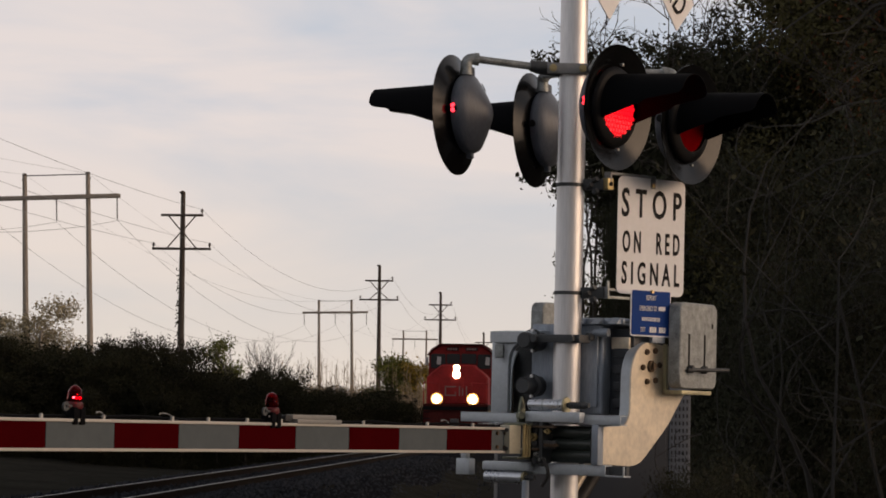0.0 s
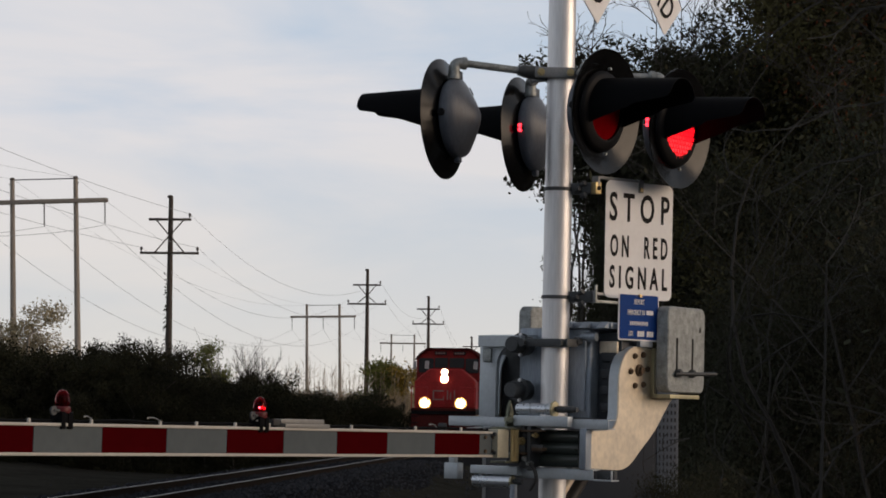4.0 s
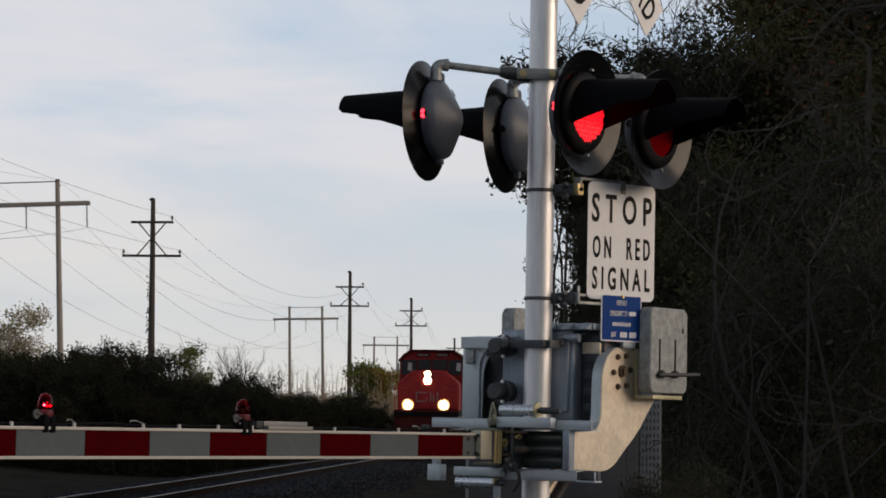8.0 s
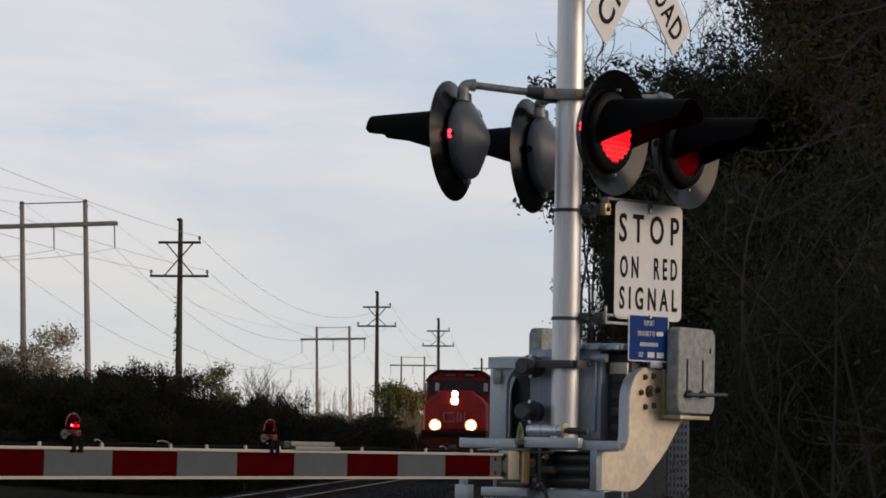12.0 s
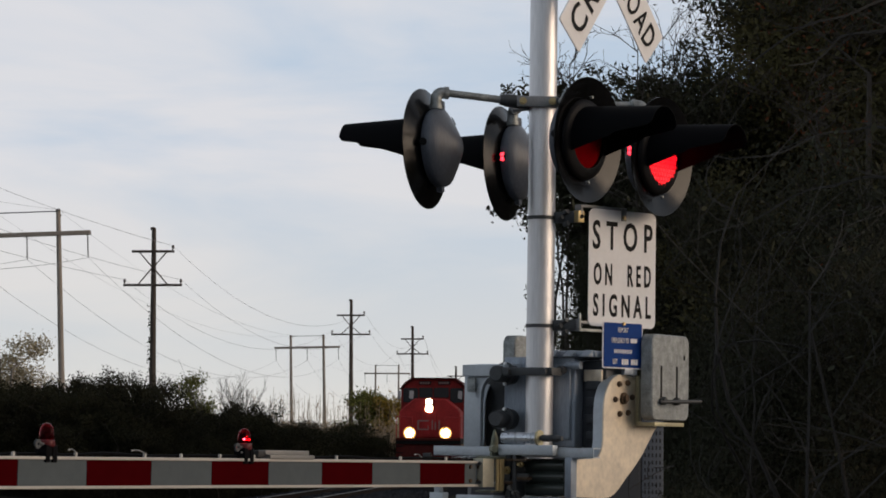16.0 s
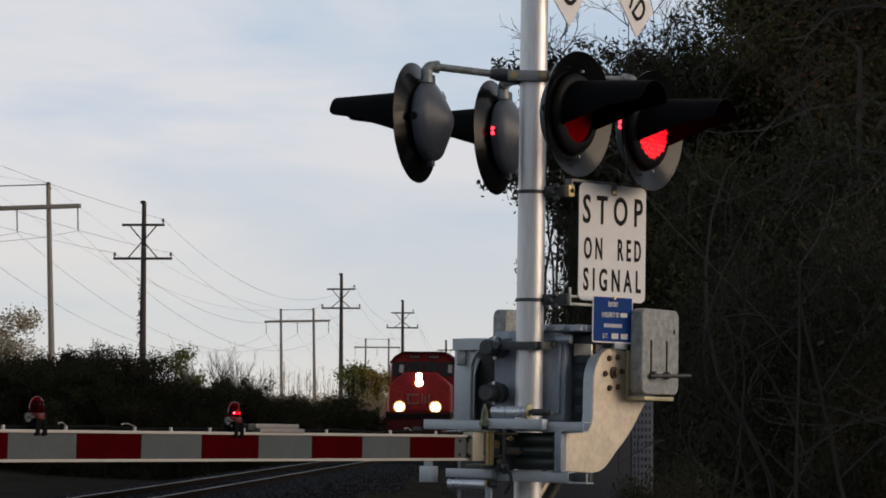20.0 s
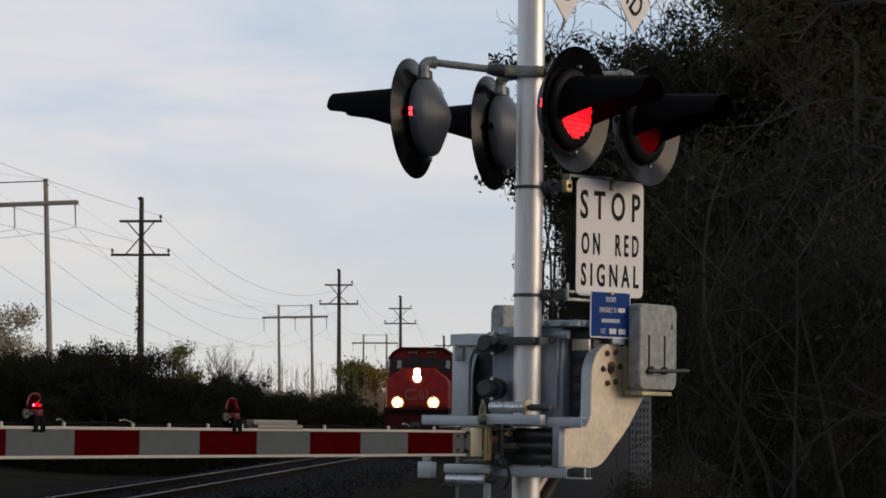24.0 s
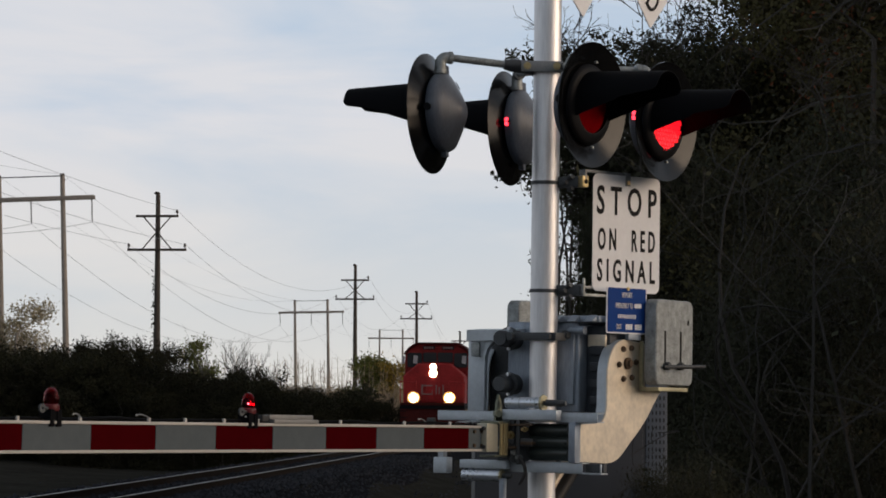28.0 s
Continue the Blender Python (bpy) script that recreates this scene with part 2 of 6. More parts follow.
def sweep(bm, pts, r, n=12):
    """One bent tube through the given points, closed at both ends."""
    t = bmesh.new()
    pts = [Vector(p) for p in pts]
    ds = [(b - a).normalized() for a, b in zip(pts, pts[1:])]
    u = ds[0].orthogonal().normalized()
    rings = []
    for k, p in enumerate(pts):
        d = ds[0] if k == 0 else ds[-1] if k == len(pts) - 1 else (ds[k - 1] + ds[k]).normalized()
        u = (u - d * u.dot(d)).normalized()
        v = d.cross(u)
        rings.append([t.verts.new(p + (u * math.cos(2 * math.pi * i / n) + v * math.sin(2 * math.pi * i / n)) * r) for i in range(n)])
    for a, b in zip(rings, rings[1:]):
        for i in range(n):
            t.faces.new((a[i], a[(i + 1) % n], b[(i + 1) % n], b[i]))
    t.faces.new(rings[0][::-1])
    t.faces.new(rings[-1])
    bmesh.ops.recalc_face_normals(t, faces=t.faces)
    merge(bm, t)
    return bm


def ball(bm, c, r, n=12, squash=(1, 1, 1)):
    t = bmesh.new()
    bmesh.ops.create_uvsphere(t, u_segments=n, v_segments=max(6, n // 2), radius=r)
    merge(bm, t, Matrix.Translation(c) @ Matrix.Diagonal((*squash, 1)))
    return bm


def spin(bm, profile, n=40, m=None, a0=0.0, a1=360.0):
    """Turns a profile of (radius, along) about the local -y axis (along counts towards -y)."""
    t = bmesh.new()
    full = abs(a1 - a0) >= 360
    steps = n if full else n + 1
    rings = []
    for k in range(steps):
        a = radians(a0 + (a1 - a0) * k / n)
        rings.append([t.verts.new((r * math.cos(a), -y, r * math.sin(a))) for r, y in profile])
    for k in range(n):
        a, b = rings[k], rings[(k + 1) % steps]
        for i in range(len(profile) - 1):
            vs = [a[i], a[i + 1], b[i + 1], b[i]]
            if (vs[0].co - vs[3].co).length < 1e-6:
                vs = vs[:3]
            elif (vs[1].co - vs[2].co).length < 1e-6:
                vs = [vs[0], vs[1], vs[3]]
            t.faces.new(vs)
    bmesh.ops.remove_doubles(t, verts=t.verts, dist=1e-6)
    bmesh.ops.recalc_face_normals(t, faces=t.faces)
    merge(bm, t, m)
    return bm


def prism(bm, outline, y0, y1, bevel=0.0, m=None):
    """Extrudes an outline of (x, z) from y0 to y1."""
    t = bmesh.new()
    a = [t.verts.new((x, y0, z)) for x, z in outline]
    b = [t.verts.new((x, y1, z)) for x, z in outline]
    t.faces.new(a)
    t.faces.new(b[::-1])
    for i in range(len(a)):
        j = (i + 1) % len(a)
        t.faces.new((a[j], a[i], b[i], b[j]))
    bmesh.ops.recalc_face_normals(t, faces=t.faces)
    if bevel:
        bmesh.ops.bevel(t, geom=[e for e in t.edges if abs(e.verts[0].co.y - e.verts[1].co.y) < 1e-6], offset=bevel, segments=1, affect="EDGES")
    merge(bm, t, m)
    return bm


def round_rect(x0, x1, z0, z1, r, n=6):
    pts = []
    for cx, cz, s in ((x1 - r, z1 - r, 0), (x0 + r, z1 - r, 90), (x0 + r, z0 + r, 180), (x1 - r, z0 + r, 270)):
        pts += [(cx + r * math.cos(radians(s + 90 * k / n)), cz + r * math.sin(radians(s + 90 * k / n))) for k in range(n + 1)]
    return pts


def smooth(mesh, angle=40):
    for p in mesh.polygons:
        p.use_smooth = True
    mesh.set_sharp_from_angle(angle=radians(angle))


def part(name, bm, material, parent=None, label="", m=None, soft=True):
    """Links a bmesh as one mesh object under a thing or a part."""
    me = bpy.data.meshes.new(name)
    bm.to_mesh(me)
    bm.free()
    me.materials.append(material)
    if soft:
        smooth(me)
    ob = new(name, me)
    if parent is not None:
        ob.parent = parent
    if m is not None:
        ob.matrix_basis = m
    return tagged(ob, label)


def empty(name, m, label="", category="", group=""):
    ob = new(name)
    ob.empty_display_size = 0.1
    ob.matrix_basis = m
    return tagged(ob, label, category, group)


def raw(name, verts, faces, material, parent=None, label=""):
    me = bpy.data.meshes.new(name)
    me.from_pydata(verts, [], faces)
    me.materials.append(material)
    ob = new(name, me)
    if parent is not None:
        ob.parent = parent
    return tagged(ob, label)


def lettering(text, size, width=None, spacing=1.0, bold=0.0):
    """Raised letters as a bmesh, centred on the origin, in the x-z plane and facing -y."""
    cu = bpy.data.curves.new("text", "FONT")
    cu.body, cu.size, cu.align_x, cu.align_y, cu.extrude, cu.space_character, cu.offset = text, size, "CENTER", "CENTER", 0.001, spacing, bold
    cu.resolution_u = 3
    ob = bpy.data.objects.new("text", cu)
    scene.collection.objects.link(ob)
    dg = bpy.context.evaluated_depsgraph_get()
    me = bpy.data.meshes.new_from_object(ob.evaluated_get(dg))
    bm = bmesh.new()
    bm.from_mesh(me)
    xs = [v.co.x for v in bm.verts]
    ys = [v.co.y for v in bm.verts]
    cx, cy = (min(xs) + max(xs)) / 2, (min(ys) + max(ys)) / 2
    k = width / (max(xs) - min(xs)) if width else 1.0
    h = size / max(1e-6, max(ys) - min(ys))
    bm.transform(pose(0, 0, 0, 90) @ Matrix.Diagonal((k, h, 1, 1)) @ Matrix.Translation((-cx, -cy, 0)))
    bpy.data.objects.remove(ob)
    bpy.data.curves.remove(cu)
    bpy.data.meshes.remove(me)
    return bm


def letters(bm, material, parent, m):
    """Splits raised lettering into one part a letter."""
    bm.verts.ensure_lookup_table()
    seen = set()
    for v0 in bm.verts[:]:
        if v0 in seen:
            continue
        stack, group = [v0], []
        seen.add(v0)
        while stack:
            v = stack.pop()
            group.append(v)
            for e in v.link_edges:
                w = e.other_vert(v)
                if w not in seen:
                    seen.add(w)
                    stack.append(w)
        index = {v: i for i, v in enumerate(group)}
        faces = list({f for v in group for f in v.link_faces})
        ob = raw("letter", [tuple(v.co) for v in group], [tuple(index[v] for v in f.verts) for f in faces], material, parent)
        ob.matrix_basis = m
    bm.free()


# ---- ground, road and track ----
def clamp(v, a, b):
    return max(a, min(b, v))


def blend(a, b, k):
    k = clamp(k, 0, 1)
    k = k * k * (3 - 2 * k)
    return a + (b - a) * k


def track_x(y):
    return -6.2 + 0.0925 * (y - 44.4)


def rail_z(y):
    return blend(0.35, 0.0, (y - 16) / 26)


ROAD_TURN = 57.0
GATE = Vector((0.621, 13.0, 0.35))
ACROSS, ALONG = Vector((math.cos(radians(57)), math.sin(radians(57)), 0)), Vector((-math.sin(radians(57)), math.cos(radians(57)), 0))


def ground_z(x, y):
    off = abs(x - track_x(y))
    low = blend(rail_z(y) - 0.17, rail_z(y) - 0.75, (off - 2.0) / 2.2)      # ballast shoulder down to the ditch
    low = blend(low, -0.25, (off - 5) / 12)
    low += 0.12 * noise.noise((x * 0.15, y * 0.15, 0)) * clamp((off - 3) / 4, 0, 1)
    d = Vector((x, y, 0)) - Vector((GATE.x, GATE.y, 0))
    near_road = blend(1, 0, (abs(d.dot(ACROSS) + 5.2) - 7.5) / 5) * blend(1, 0, (abs(d.dot(ALONG)) - 60) / 30)
    return blend(low, 0.335, near_road)


def build_ground():
    xs = sorted(set([-3000, -1500, -700, -350, -200, -130, -90, -65] + [-50 + 1.25 * i for i in range(81)] + [65, 90, 130, 200, 350, 700, 1500, 3000]))
    ys = sorted(set([-2500, -900, -300, -120, -70, -45] + [-30 + 1.5 * i for i in range(121)] + [170, 200, 240, 300, 400, 600, 1000, 1800, 4000]))
    verts = [(x, y, ground_z(x, y)) for y in ys for x in xs]
    w = len(xs)
    faces = [(j * w + i, j * w + i + 1, (j + 1) * w + i + 1, (j + 1) * w + i) for j in range(len(ys) - 1) for i in range(w - 1)]
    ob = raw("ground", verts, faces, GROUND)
    smooth(ob.data, 60)
    tagged(ob, "dark rough grass and earth beside the railway", "ground", kind="structure")


build_ground()


def build_road():
    bm = bmesh.new()
    prev = None
    for k in range(61):
        s = -60 + 2.0 * k
        row = []
        for u, lift in ((-9.4, 0.008), (-5.2, 0.05), (-1.0, 0.008)):
            p = Vector((GATE.x, GATE.y, 0)) + ACROSS * u + ALONG * s
            row.append(bm.verts.new((p.x, p.y, max(ground_z(p.x, p.y), 0.30) + 0.012 + lift)))
        if prev:
            for i in range(2):
                bm.faces.new((prev[i], prev[i + 1], row[i + 1], row[i]))
        prev = row
    bmesh.ops.recalc_face_normals(bm, faces=bm.faces)
    ob = part("road", bm, ASPHALT, None, "dark worn asphalt road over the level crossing")
    tagged(ob, category="road", kind="structure")
    for u in (-5.32, -5.08):
        bm = bmesh.new()
        for a in range(-14, 14):
            s0, s1 = a * 4.0, a * 4.0 + 3.9
            q = []
            for du, s in ((-0.05, s0), (0.05, s0), (0.05, s1), (-0.05, s1)):
                p = Vector((GATE.x, GATE.y, 0)) + ACROSS * (u + du) + ALONG * s
                q.append(bm.verts.new((p.x, p.y, max(ground_z(p.x, p.y), 0.30) + 0.068)))
            bm.faces.new(q)
        part("centre_line", bm, YELLOW_LINE, ob, "yellow painted centre line")


YELLOW_LINE = mat("yellow_road_paint", (0.45, 0.30, 0.04), 0.7, 0.0, 0.3, 5.0)
build_road()


def build_track():
    track = empty("railway_track", pose(0, 0, 0), "single railway track, polished rails on dark ballast", "railway track")
    tagged(track, kind="structure")
    ys = [10 + 3.0 * i for i in range(150)]
    for side, name in ((-0.7535, "rail"), (0.7535, "rail")):
        for lo, hi, half, material in ((-0.155, -0.040, 0.010, RAIL_SIDE), (-0.045, -0.011, 0.036, RAIL_SIDE), (-0.011, 0.0, 0.026, RAIL_TOP), (-0.168, -0.150, 0.068, RAIL_SIDE)):
            bm = bmesh.new()
            prev = None
            for y in ys:
                cx, z = track_x(y) + side, rail_z(y)
                row = [bm.verts.new(v) for v in ((cx - half, y, z + lo), (cx + half, y, z + lo), (cx + half, y, z + hi), (cx - half, y, z + hi))]
                if prev:
                    for i in range(4):
                        j = (i + 1) % 4
                        bm.faces.new((prev[i], prev[j], row[j], row[i]))
                prev = row
            bmesh.ops.recalc_face_normals(bm, faces=bm.faces)
            if material is RAIL_TOP:
                part("rail_head", bm, material, track, "worn shiny rail head")
            elif 0.03 < half < 0.05:
                part("rail_head_side", bm, material, track, "rust-brown side of the rail head")
            elif half < 0.03:
                part("rail_web", bm, material, track, "rust-brown rail web")
            else:
                part("rail_foot", bm, material, track, "rust-brown rail foot")
    # sleepers
    bm = bmesh.new()
    box(bm, -1.3, 1.3, -0.11, 0.11, -0.09, 0.0, 0.012, seg=1)
    me = bpy.data.meshes.new("sleeper")
    bm.to_mesh(me)
    bm.free()
    me.materials.append(TIE)
    for i in range(200):
        y = 28 + 0.52 * i
        ob = new("sleeper", me)
        ob.parent = track
        ob.matrix_basis = pose(track_x(y) + random.uniform(-0.04, 0.04), y, rail_z(y) - 0.165 + random.uniform(-0.008, 0.004), 0, 0, -5.28 + random.uniform(-1.2, 1.2))
    # ballast stones
    rng = np.random.default_rng(5)
    verts, faces = [], []
    base_v = np.array([(1, 0, 0), (0, 1, 0), (-1, 0, 0), (0, -1, 0), (0, 0, 1), (0, 0, -1)], float)
    base_f = [(0, 1, 4), (1, 2, 4), (2, 3, 4), (3, 0, 4), (1, 0, 5), (2, 1, 5), (3, 2, 5), (0, 3, 5)]
    for i in range(15000):
        y = 30 + 62 * rng.random() ** 1.3
        off = rng.normal(0, 1.9)
        if i % 3 == 0:
            off = abs(off) + 0.8
        x = track_x(y) + off
        s = rng.uniform(0.022, 0.06)
        v = base_v * s * rng.uniform(0.6, 1.25, (6, 3))
        a = rng.uniform(0, 6.28)
        c, n = math.cos(a), math.sin(a)
        v = v @ np.array([(c, -n, 0), (n, c, 0.3), (0, -0.3, 1)])
        z = ground_z(x, y)
        k = len(verts)
        verts += [tuple(p) for p in (v + (x, y, z + s * 0.25))]
        faces += [(a0 + k, b0 + k, c0 + k) for a0, b0, c0 in base_f]
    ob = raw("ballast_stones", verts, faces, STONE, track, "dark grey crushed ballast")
    tagged(ob, kind="stuff")
    # the ballast bed itself
    bm = bmesh.new()
    prev = None
    for y in [24 + 1.5 * i for i in range(120)]:
        row = [bm.verts.new((track_x(y) + u, y, max(ground_z(track_x(y) + u, y) + 0.012, rail_z(y) - 0.185 - max(0, abs(u) - 1.7) * 0.34 + 0.03 * noise.noise((u * 2, y * 2, 1))))) for u in (-3.4, -2.6, -1.9, -1.0, 0, 1.0, 1.9, 2.6, 3.4)]
        if prev:
            for i in range(len(row) - 1):
                bm.faces.new((prev[i], prev[i + 1], row[i + 1], row[i]))
        prev = row
    bmesh.ops.recalc_face_normals(bm, faces=bm.faces)
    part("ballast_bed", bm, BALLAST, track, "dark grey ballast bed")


build_track()


# ---- level crossing signal ----
STAND = pose(GATE.x, GATE.y, GATE.z, 0, 0.5, 0) @ pose(0, 0, 0, 0, 0, ROAD_TURN)      # local -y faces the road traffic, the arm reaches to -x


def h(z):
    """Height above the rails to height above the foot of the mast."""
    return z - GATE.z


def build_mast():
    t = empty("signal_mast", STAND, "tall silver aluminium crossing signal mast", "signal mast")
    bm = bmesh.new()
    rod(bm, (0, 0, 0.02), (0, 0, 4.75), 0.0695, n=48)
    part("mast", bm, ALUM, t, "bare aluminium tube")
    bm = bmesh.new()
    spin(bm, [(0, 0.05), (0.05, 0.045), (0.073, 0.0), (0.073, -0.04)], 32, pose(0, 0, 4.75, -90))
    part("mast_cap", bm, ALUM, t)
    bm = bmesh.new()
    box(bm, -0.2, 0.2, -0.2, 0.2, 0, 0.03, 0.006)
    rod(bm, (0, 0, 0.03), (0, 0, 0.28), 0.10, 0.082, 32)
    part("base_casting", bm, GALV, t)
    for a in range(4):
        bm = bmesh.new()
        rod(bm, (0.15 * math.cos(a * 1.571 + 0.785) * 1.1, 0.15 * math.sin(a * 1.571 + 0.785) * 1.1, 0.0), (0.15 * math.cos(a * 1.571 + 0.785) * 1.1, 0.15 * math.sin(a * 1.571 + 0.785) * 1.1, 0.07), 0.014, n=6)
        part("anchor_bolt", bm, GALV, t)
    # crossarm clamp
    zc = h(3.405)
    bm = bmesh.new()
    rod(bm, (0, 0, zc - 0.024), (0, 0, zc + 0.024), 0.082, n=40)
    part("crossarm_clamp", bm, GREY_STRAP, t, "grey steel strap clamp")
    for sx, sy in ((-1, 1), (1, 1), (-1, -1), (1, -1)):
        d = Vector((sx * 0.36, sy * 0.36, 0)).normalized()
        end = Vector((sx * 0.375, sy * 0.375 + (0.026 if sy > 0 else 0.0), zc + (0.035 if sy > 0 else 0.012 if sx > 0 else -0.025)))
        # the near front pipe leaves beside the clamp plate, the others straight from the mast
        beside = sx < 0 and sy < 0
        start = Vector((-0.02, -0.115, zc)) if beside else d * 0.07 + Vector((0, 0, zc))
        run = (end - d * 0.05 - start).normalized()
        bm = bmesh.new()
        if beside:
            rod(bm, start - run * 0.03, start + run * 0.06, 0.027, 0.025, 20)
        else:
            rod(bm, start, start + run * 0.125, 0.036, 0.034, 20)
            rod(bm, start + run * 0.115, start + run * 0.155, 0.033, 0.026, 20)
        part("arm_socket", bm, DARK_STEEL, t, "dark steel pipe socket")
        bm = bmesh.new()
        rod(bm, start + run * 0.05, end - d * 0.05, 0.019, n=16)
        part("crossarm_pipe", bm, GALV, t, "galvanised crossarm pipe")
        bm = bmesh.new()
        bend = [end + d * (-0.028 + 0.032 * math.sin(radians(15 * k))) + Vector((0, 0, -0.032 + 0.032 * math.cos(radians(15 * k)))) for k in range(7)]
        bend = [end - d * 0.05] + bend + [end + d * 0.004 + Vector((0, 0, -0.075))]
        sweep(bm, bend, 0.029, 20)
        rod(bm, end - d * 0.058, end - d * 0.038, 0.032, n=18)
        rod(bm, end + d * 0.004 + Vector((0, 0, -0.060)), end + d * 0.004 + Vector((0, 0, -0.115 if sx > 0 > sy else -0.082)), 0.032, n=18)
        part("pipe_elbow", bm, GALV, t, "cast pipe elbow")
    bm = bmesh.new()
    box(bm, -0.095, 0.110, -0.004, 0.004, -0.027, 0.027, 0.002, pose(-0.0956, -0.0144, zc, 0, 0, -57))
    part("clamp_plate", bm, GREY_STRAP, t, "flat grey strap plate")
    for x, y in ((-0.1344, 0.038), (-0.0560, -0.0890)):
        q, d = Vector((x, y, zc)), Vector((-0.839, -0.545, 0))
        bm = bmesh.new()
        rod(bm, q, q + d * 0.012, 0.019, n=18)
        rod(bm, q + d * 0.012, q + d * 0.022, 0.012, n=6)
        part("clamp_bolt", bm, BRASS, t, "yellowish bolt and washer")
    # band round the cables lower down
    for z in (2.82, 2.272):
        bm = bmesh.new()
        spin(bm, [(0.0695, -0.009), (0.0745, -0.009), (0.0745, 0.009), (0.0695, 0.009)], 40, pose(0, 0, h(z), 90))
        part("sign_band", bm, DARK_STEEL, t, "thin steel band")
    # black cable hose at the foot
    bm = bmesh.new()
    pts = [Vector((0.20 - 0.30 * min(1, k / 4) + 0.05 * max(0, k - 4), -0.10 + 0.03 * min(k, 4), h(1.42) - 0.11 * k)) for k in range(9)]
    sweep(bm, pts, 0.033, 16)
    part("cable_hose", bm, RUBBER, t, "black ribbed cable hose")
    bm = bmesh.new()
    sweep(bm, [p + Vector((-0.085, 0.02, 0)) for p in pts], 0.022, 12)
    part("cable_strap", bm, ALUM_PLATE, t, "bare metal conduit strap")
    return t


GREY_STRAP = mat("grey_strap_steel", (0.24, 0.245, 0.25), 0.5, 0.5, 0.25, 15)
MAST = build_mast()


def led_disc(name, radius, pitch, dot, depth, material, parent, label):
    """A cluster of round light-emitting studs, which slides back behind its plate when it is dark."""
    bm = bmesh.new()
    n = int(radius / pitch) + 1
    for j in range(-n, n + 1):
        for i in range(-n, n + 1):
            x, z = (i + 0.5 * (j % 2)) * pitch, j * pitch * 0.866
            if math.hypot(x, z) < radius - dot * 0.5:
                rod(bm, (x, 0, z), (x, -depth, z), dot, n=8)
    return part(name, bm, material, parent, label, soft=False)


HOOD_BLACK = mat("matt_black_hood", (0.004, 0.0043, 0.0055), 0.7, 0.0, 0.3, 6.0, spec=0.05)
MOVERS = {"a": [], "b": []}


def build_head(group_key, local, turn, label, eye=0.070):
    """A round flashing head: disc, ring, housing, hood, red reflector plate and lit studs; it faces its own -y."""
    bm = bmesh.new()
    spin(bm, [(0.160, -0.014), (0.160, -0.048), (0.195, -0.053), (0.197, -0.056), (0.200, -0.060), (0.200, -0.088), (0.198, -0.094), (0.196, -0.100), (0.150, -0.130), (0.100, -0.160), (0.062, -0.181), (0.044, -0.190), (0.022, -0.195), (0.0, -0.196)], 56)
    t = part("signal_head", bm, HOUSING, MAST, label, m=local @ pose(0, 0, 0, turn[0], 0, turn[1]))
    bm = bmesh.new()
    spin(bm, [(0.168, -0.052), (0.168, -0.046), (0.298, 0.002), (0.305, 0.003), (0.305, -0.002), (0.298, -0.005), (0.168, -0.052)], 64)
    part("background_disc", bm, DISC, t, "black round background disc")
    bm = bmesh.new()
    spin(bm, [(0.140, -0.06), (0.139, 0.006), (0.150, 0.006), (0.180, -0.004), (0.192, -0.010), (0.198, -0.022)], 56)
    part("lens_ring", bm, BLACK, t, "black lens ring")
    bm = bmesh.new()
    box(bm, -0.036, 0.036, 0.045, 0.10, 0.185, 0.240, 0.008)
    part("mounting_lug", bm, HOUSING, t, "dark top lug")
    bm = bmesh.new()
    box(bm, -0.02, 0.02, 0.062, 0.092, -0.226, -0.196, 0.006)
    part("latch", bm, HOUSING, t, "dark bottom latch")
    for k in range(3):
        bm = bmesh.new()
        box(bm, -0.005, 0.005, -0.002, 0.003, -0.010, 0.010, 0.001)
        part("label_mark", bm, BLACK, t, m=Matrix.Rotation(radians(-38 + 5.5 * k), 4, "Y") @ pose(0, 0.122, 0.171, 32))
    # the hood: a long open visor, closed above and cut away below
    bm = bmesh.new()
    rows, seg = 26, 30
    grid = []
    for j in range(rows + 1):
        f = j / rows
        y = -0.002 + 0.427 * f
        half = 115 - 42 * min(f, 0.52) - 5 * blend(0, 1, (f - 0.50) / 0.05) - 22 * max(0.0, f - 0.55) - 9 * max(0.0, (f - 0.94) / 0.06) ** 2
        r = 0.162 - 0.038 * f
        lift = 0.034 * f
        grid.append([[bm.verts.new(((r + e) * math.sin(radians(-half + 2 * half * i / seg)), -y, (r + e) * math.cos(radians(-half + 2 * half * i / seg)) + lift)) for i in range(seg + 1)] for e in (0.0, -0.0035)])
    for j in range(rows):
        for i in range(seg):
            bm.faces.new((grid[j][0][i], grid[j][0][i + 1], grid[j + 1][0][i + 1], grid[j + 1][0][i]))
            bm.faces.new((grid[j][1][i], grid[j + 1][1][i], grid[j + 1][1][i + 1], grid[j][1][i + 1]))
        for i in (0, seg):
            bm.faces.new((grid[j][0][i], grid[j + 1][0][i], grid[j + 1][1][i], grid[j][1][i]))
    for i in range(seg):
        bm.faces.new((grid[rows][0][i], grid[rows][0][i + 1], grid[rows][1][i + 1], grid[rows][1][i]))
    bmesh.ops.recalc_face_normals(bm, faces=bm.faces)
    part("hood", bm, HOOD_BLACK, t, "long black visor hood")
    for a in (270, 90):
        bm = bmesh.new()
        rod(bm, (0.207 * math.cos(radians(a)), 0, 0.207 * math.sin(radians(a))), (0.207 * math.cos(radians(a)), -0.016, 0.207 * math.sin(radians(a))), 0.007, n=8)
        part("screw", bm, GALV, t, "bright screw")
    bm = bmesh.new()
    spin(bm, [(0.151, -0.012), (0.12, -0.007), (0.06, -0.004), (0.0, -0.003)], 48)
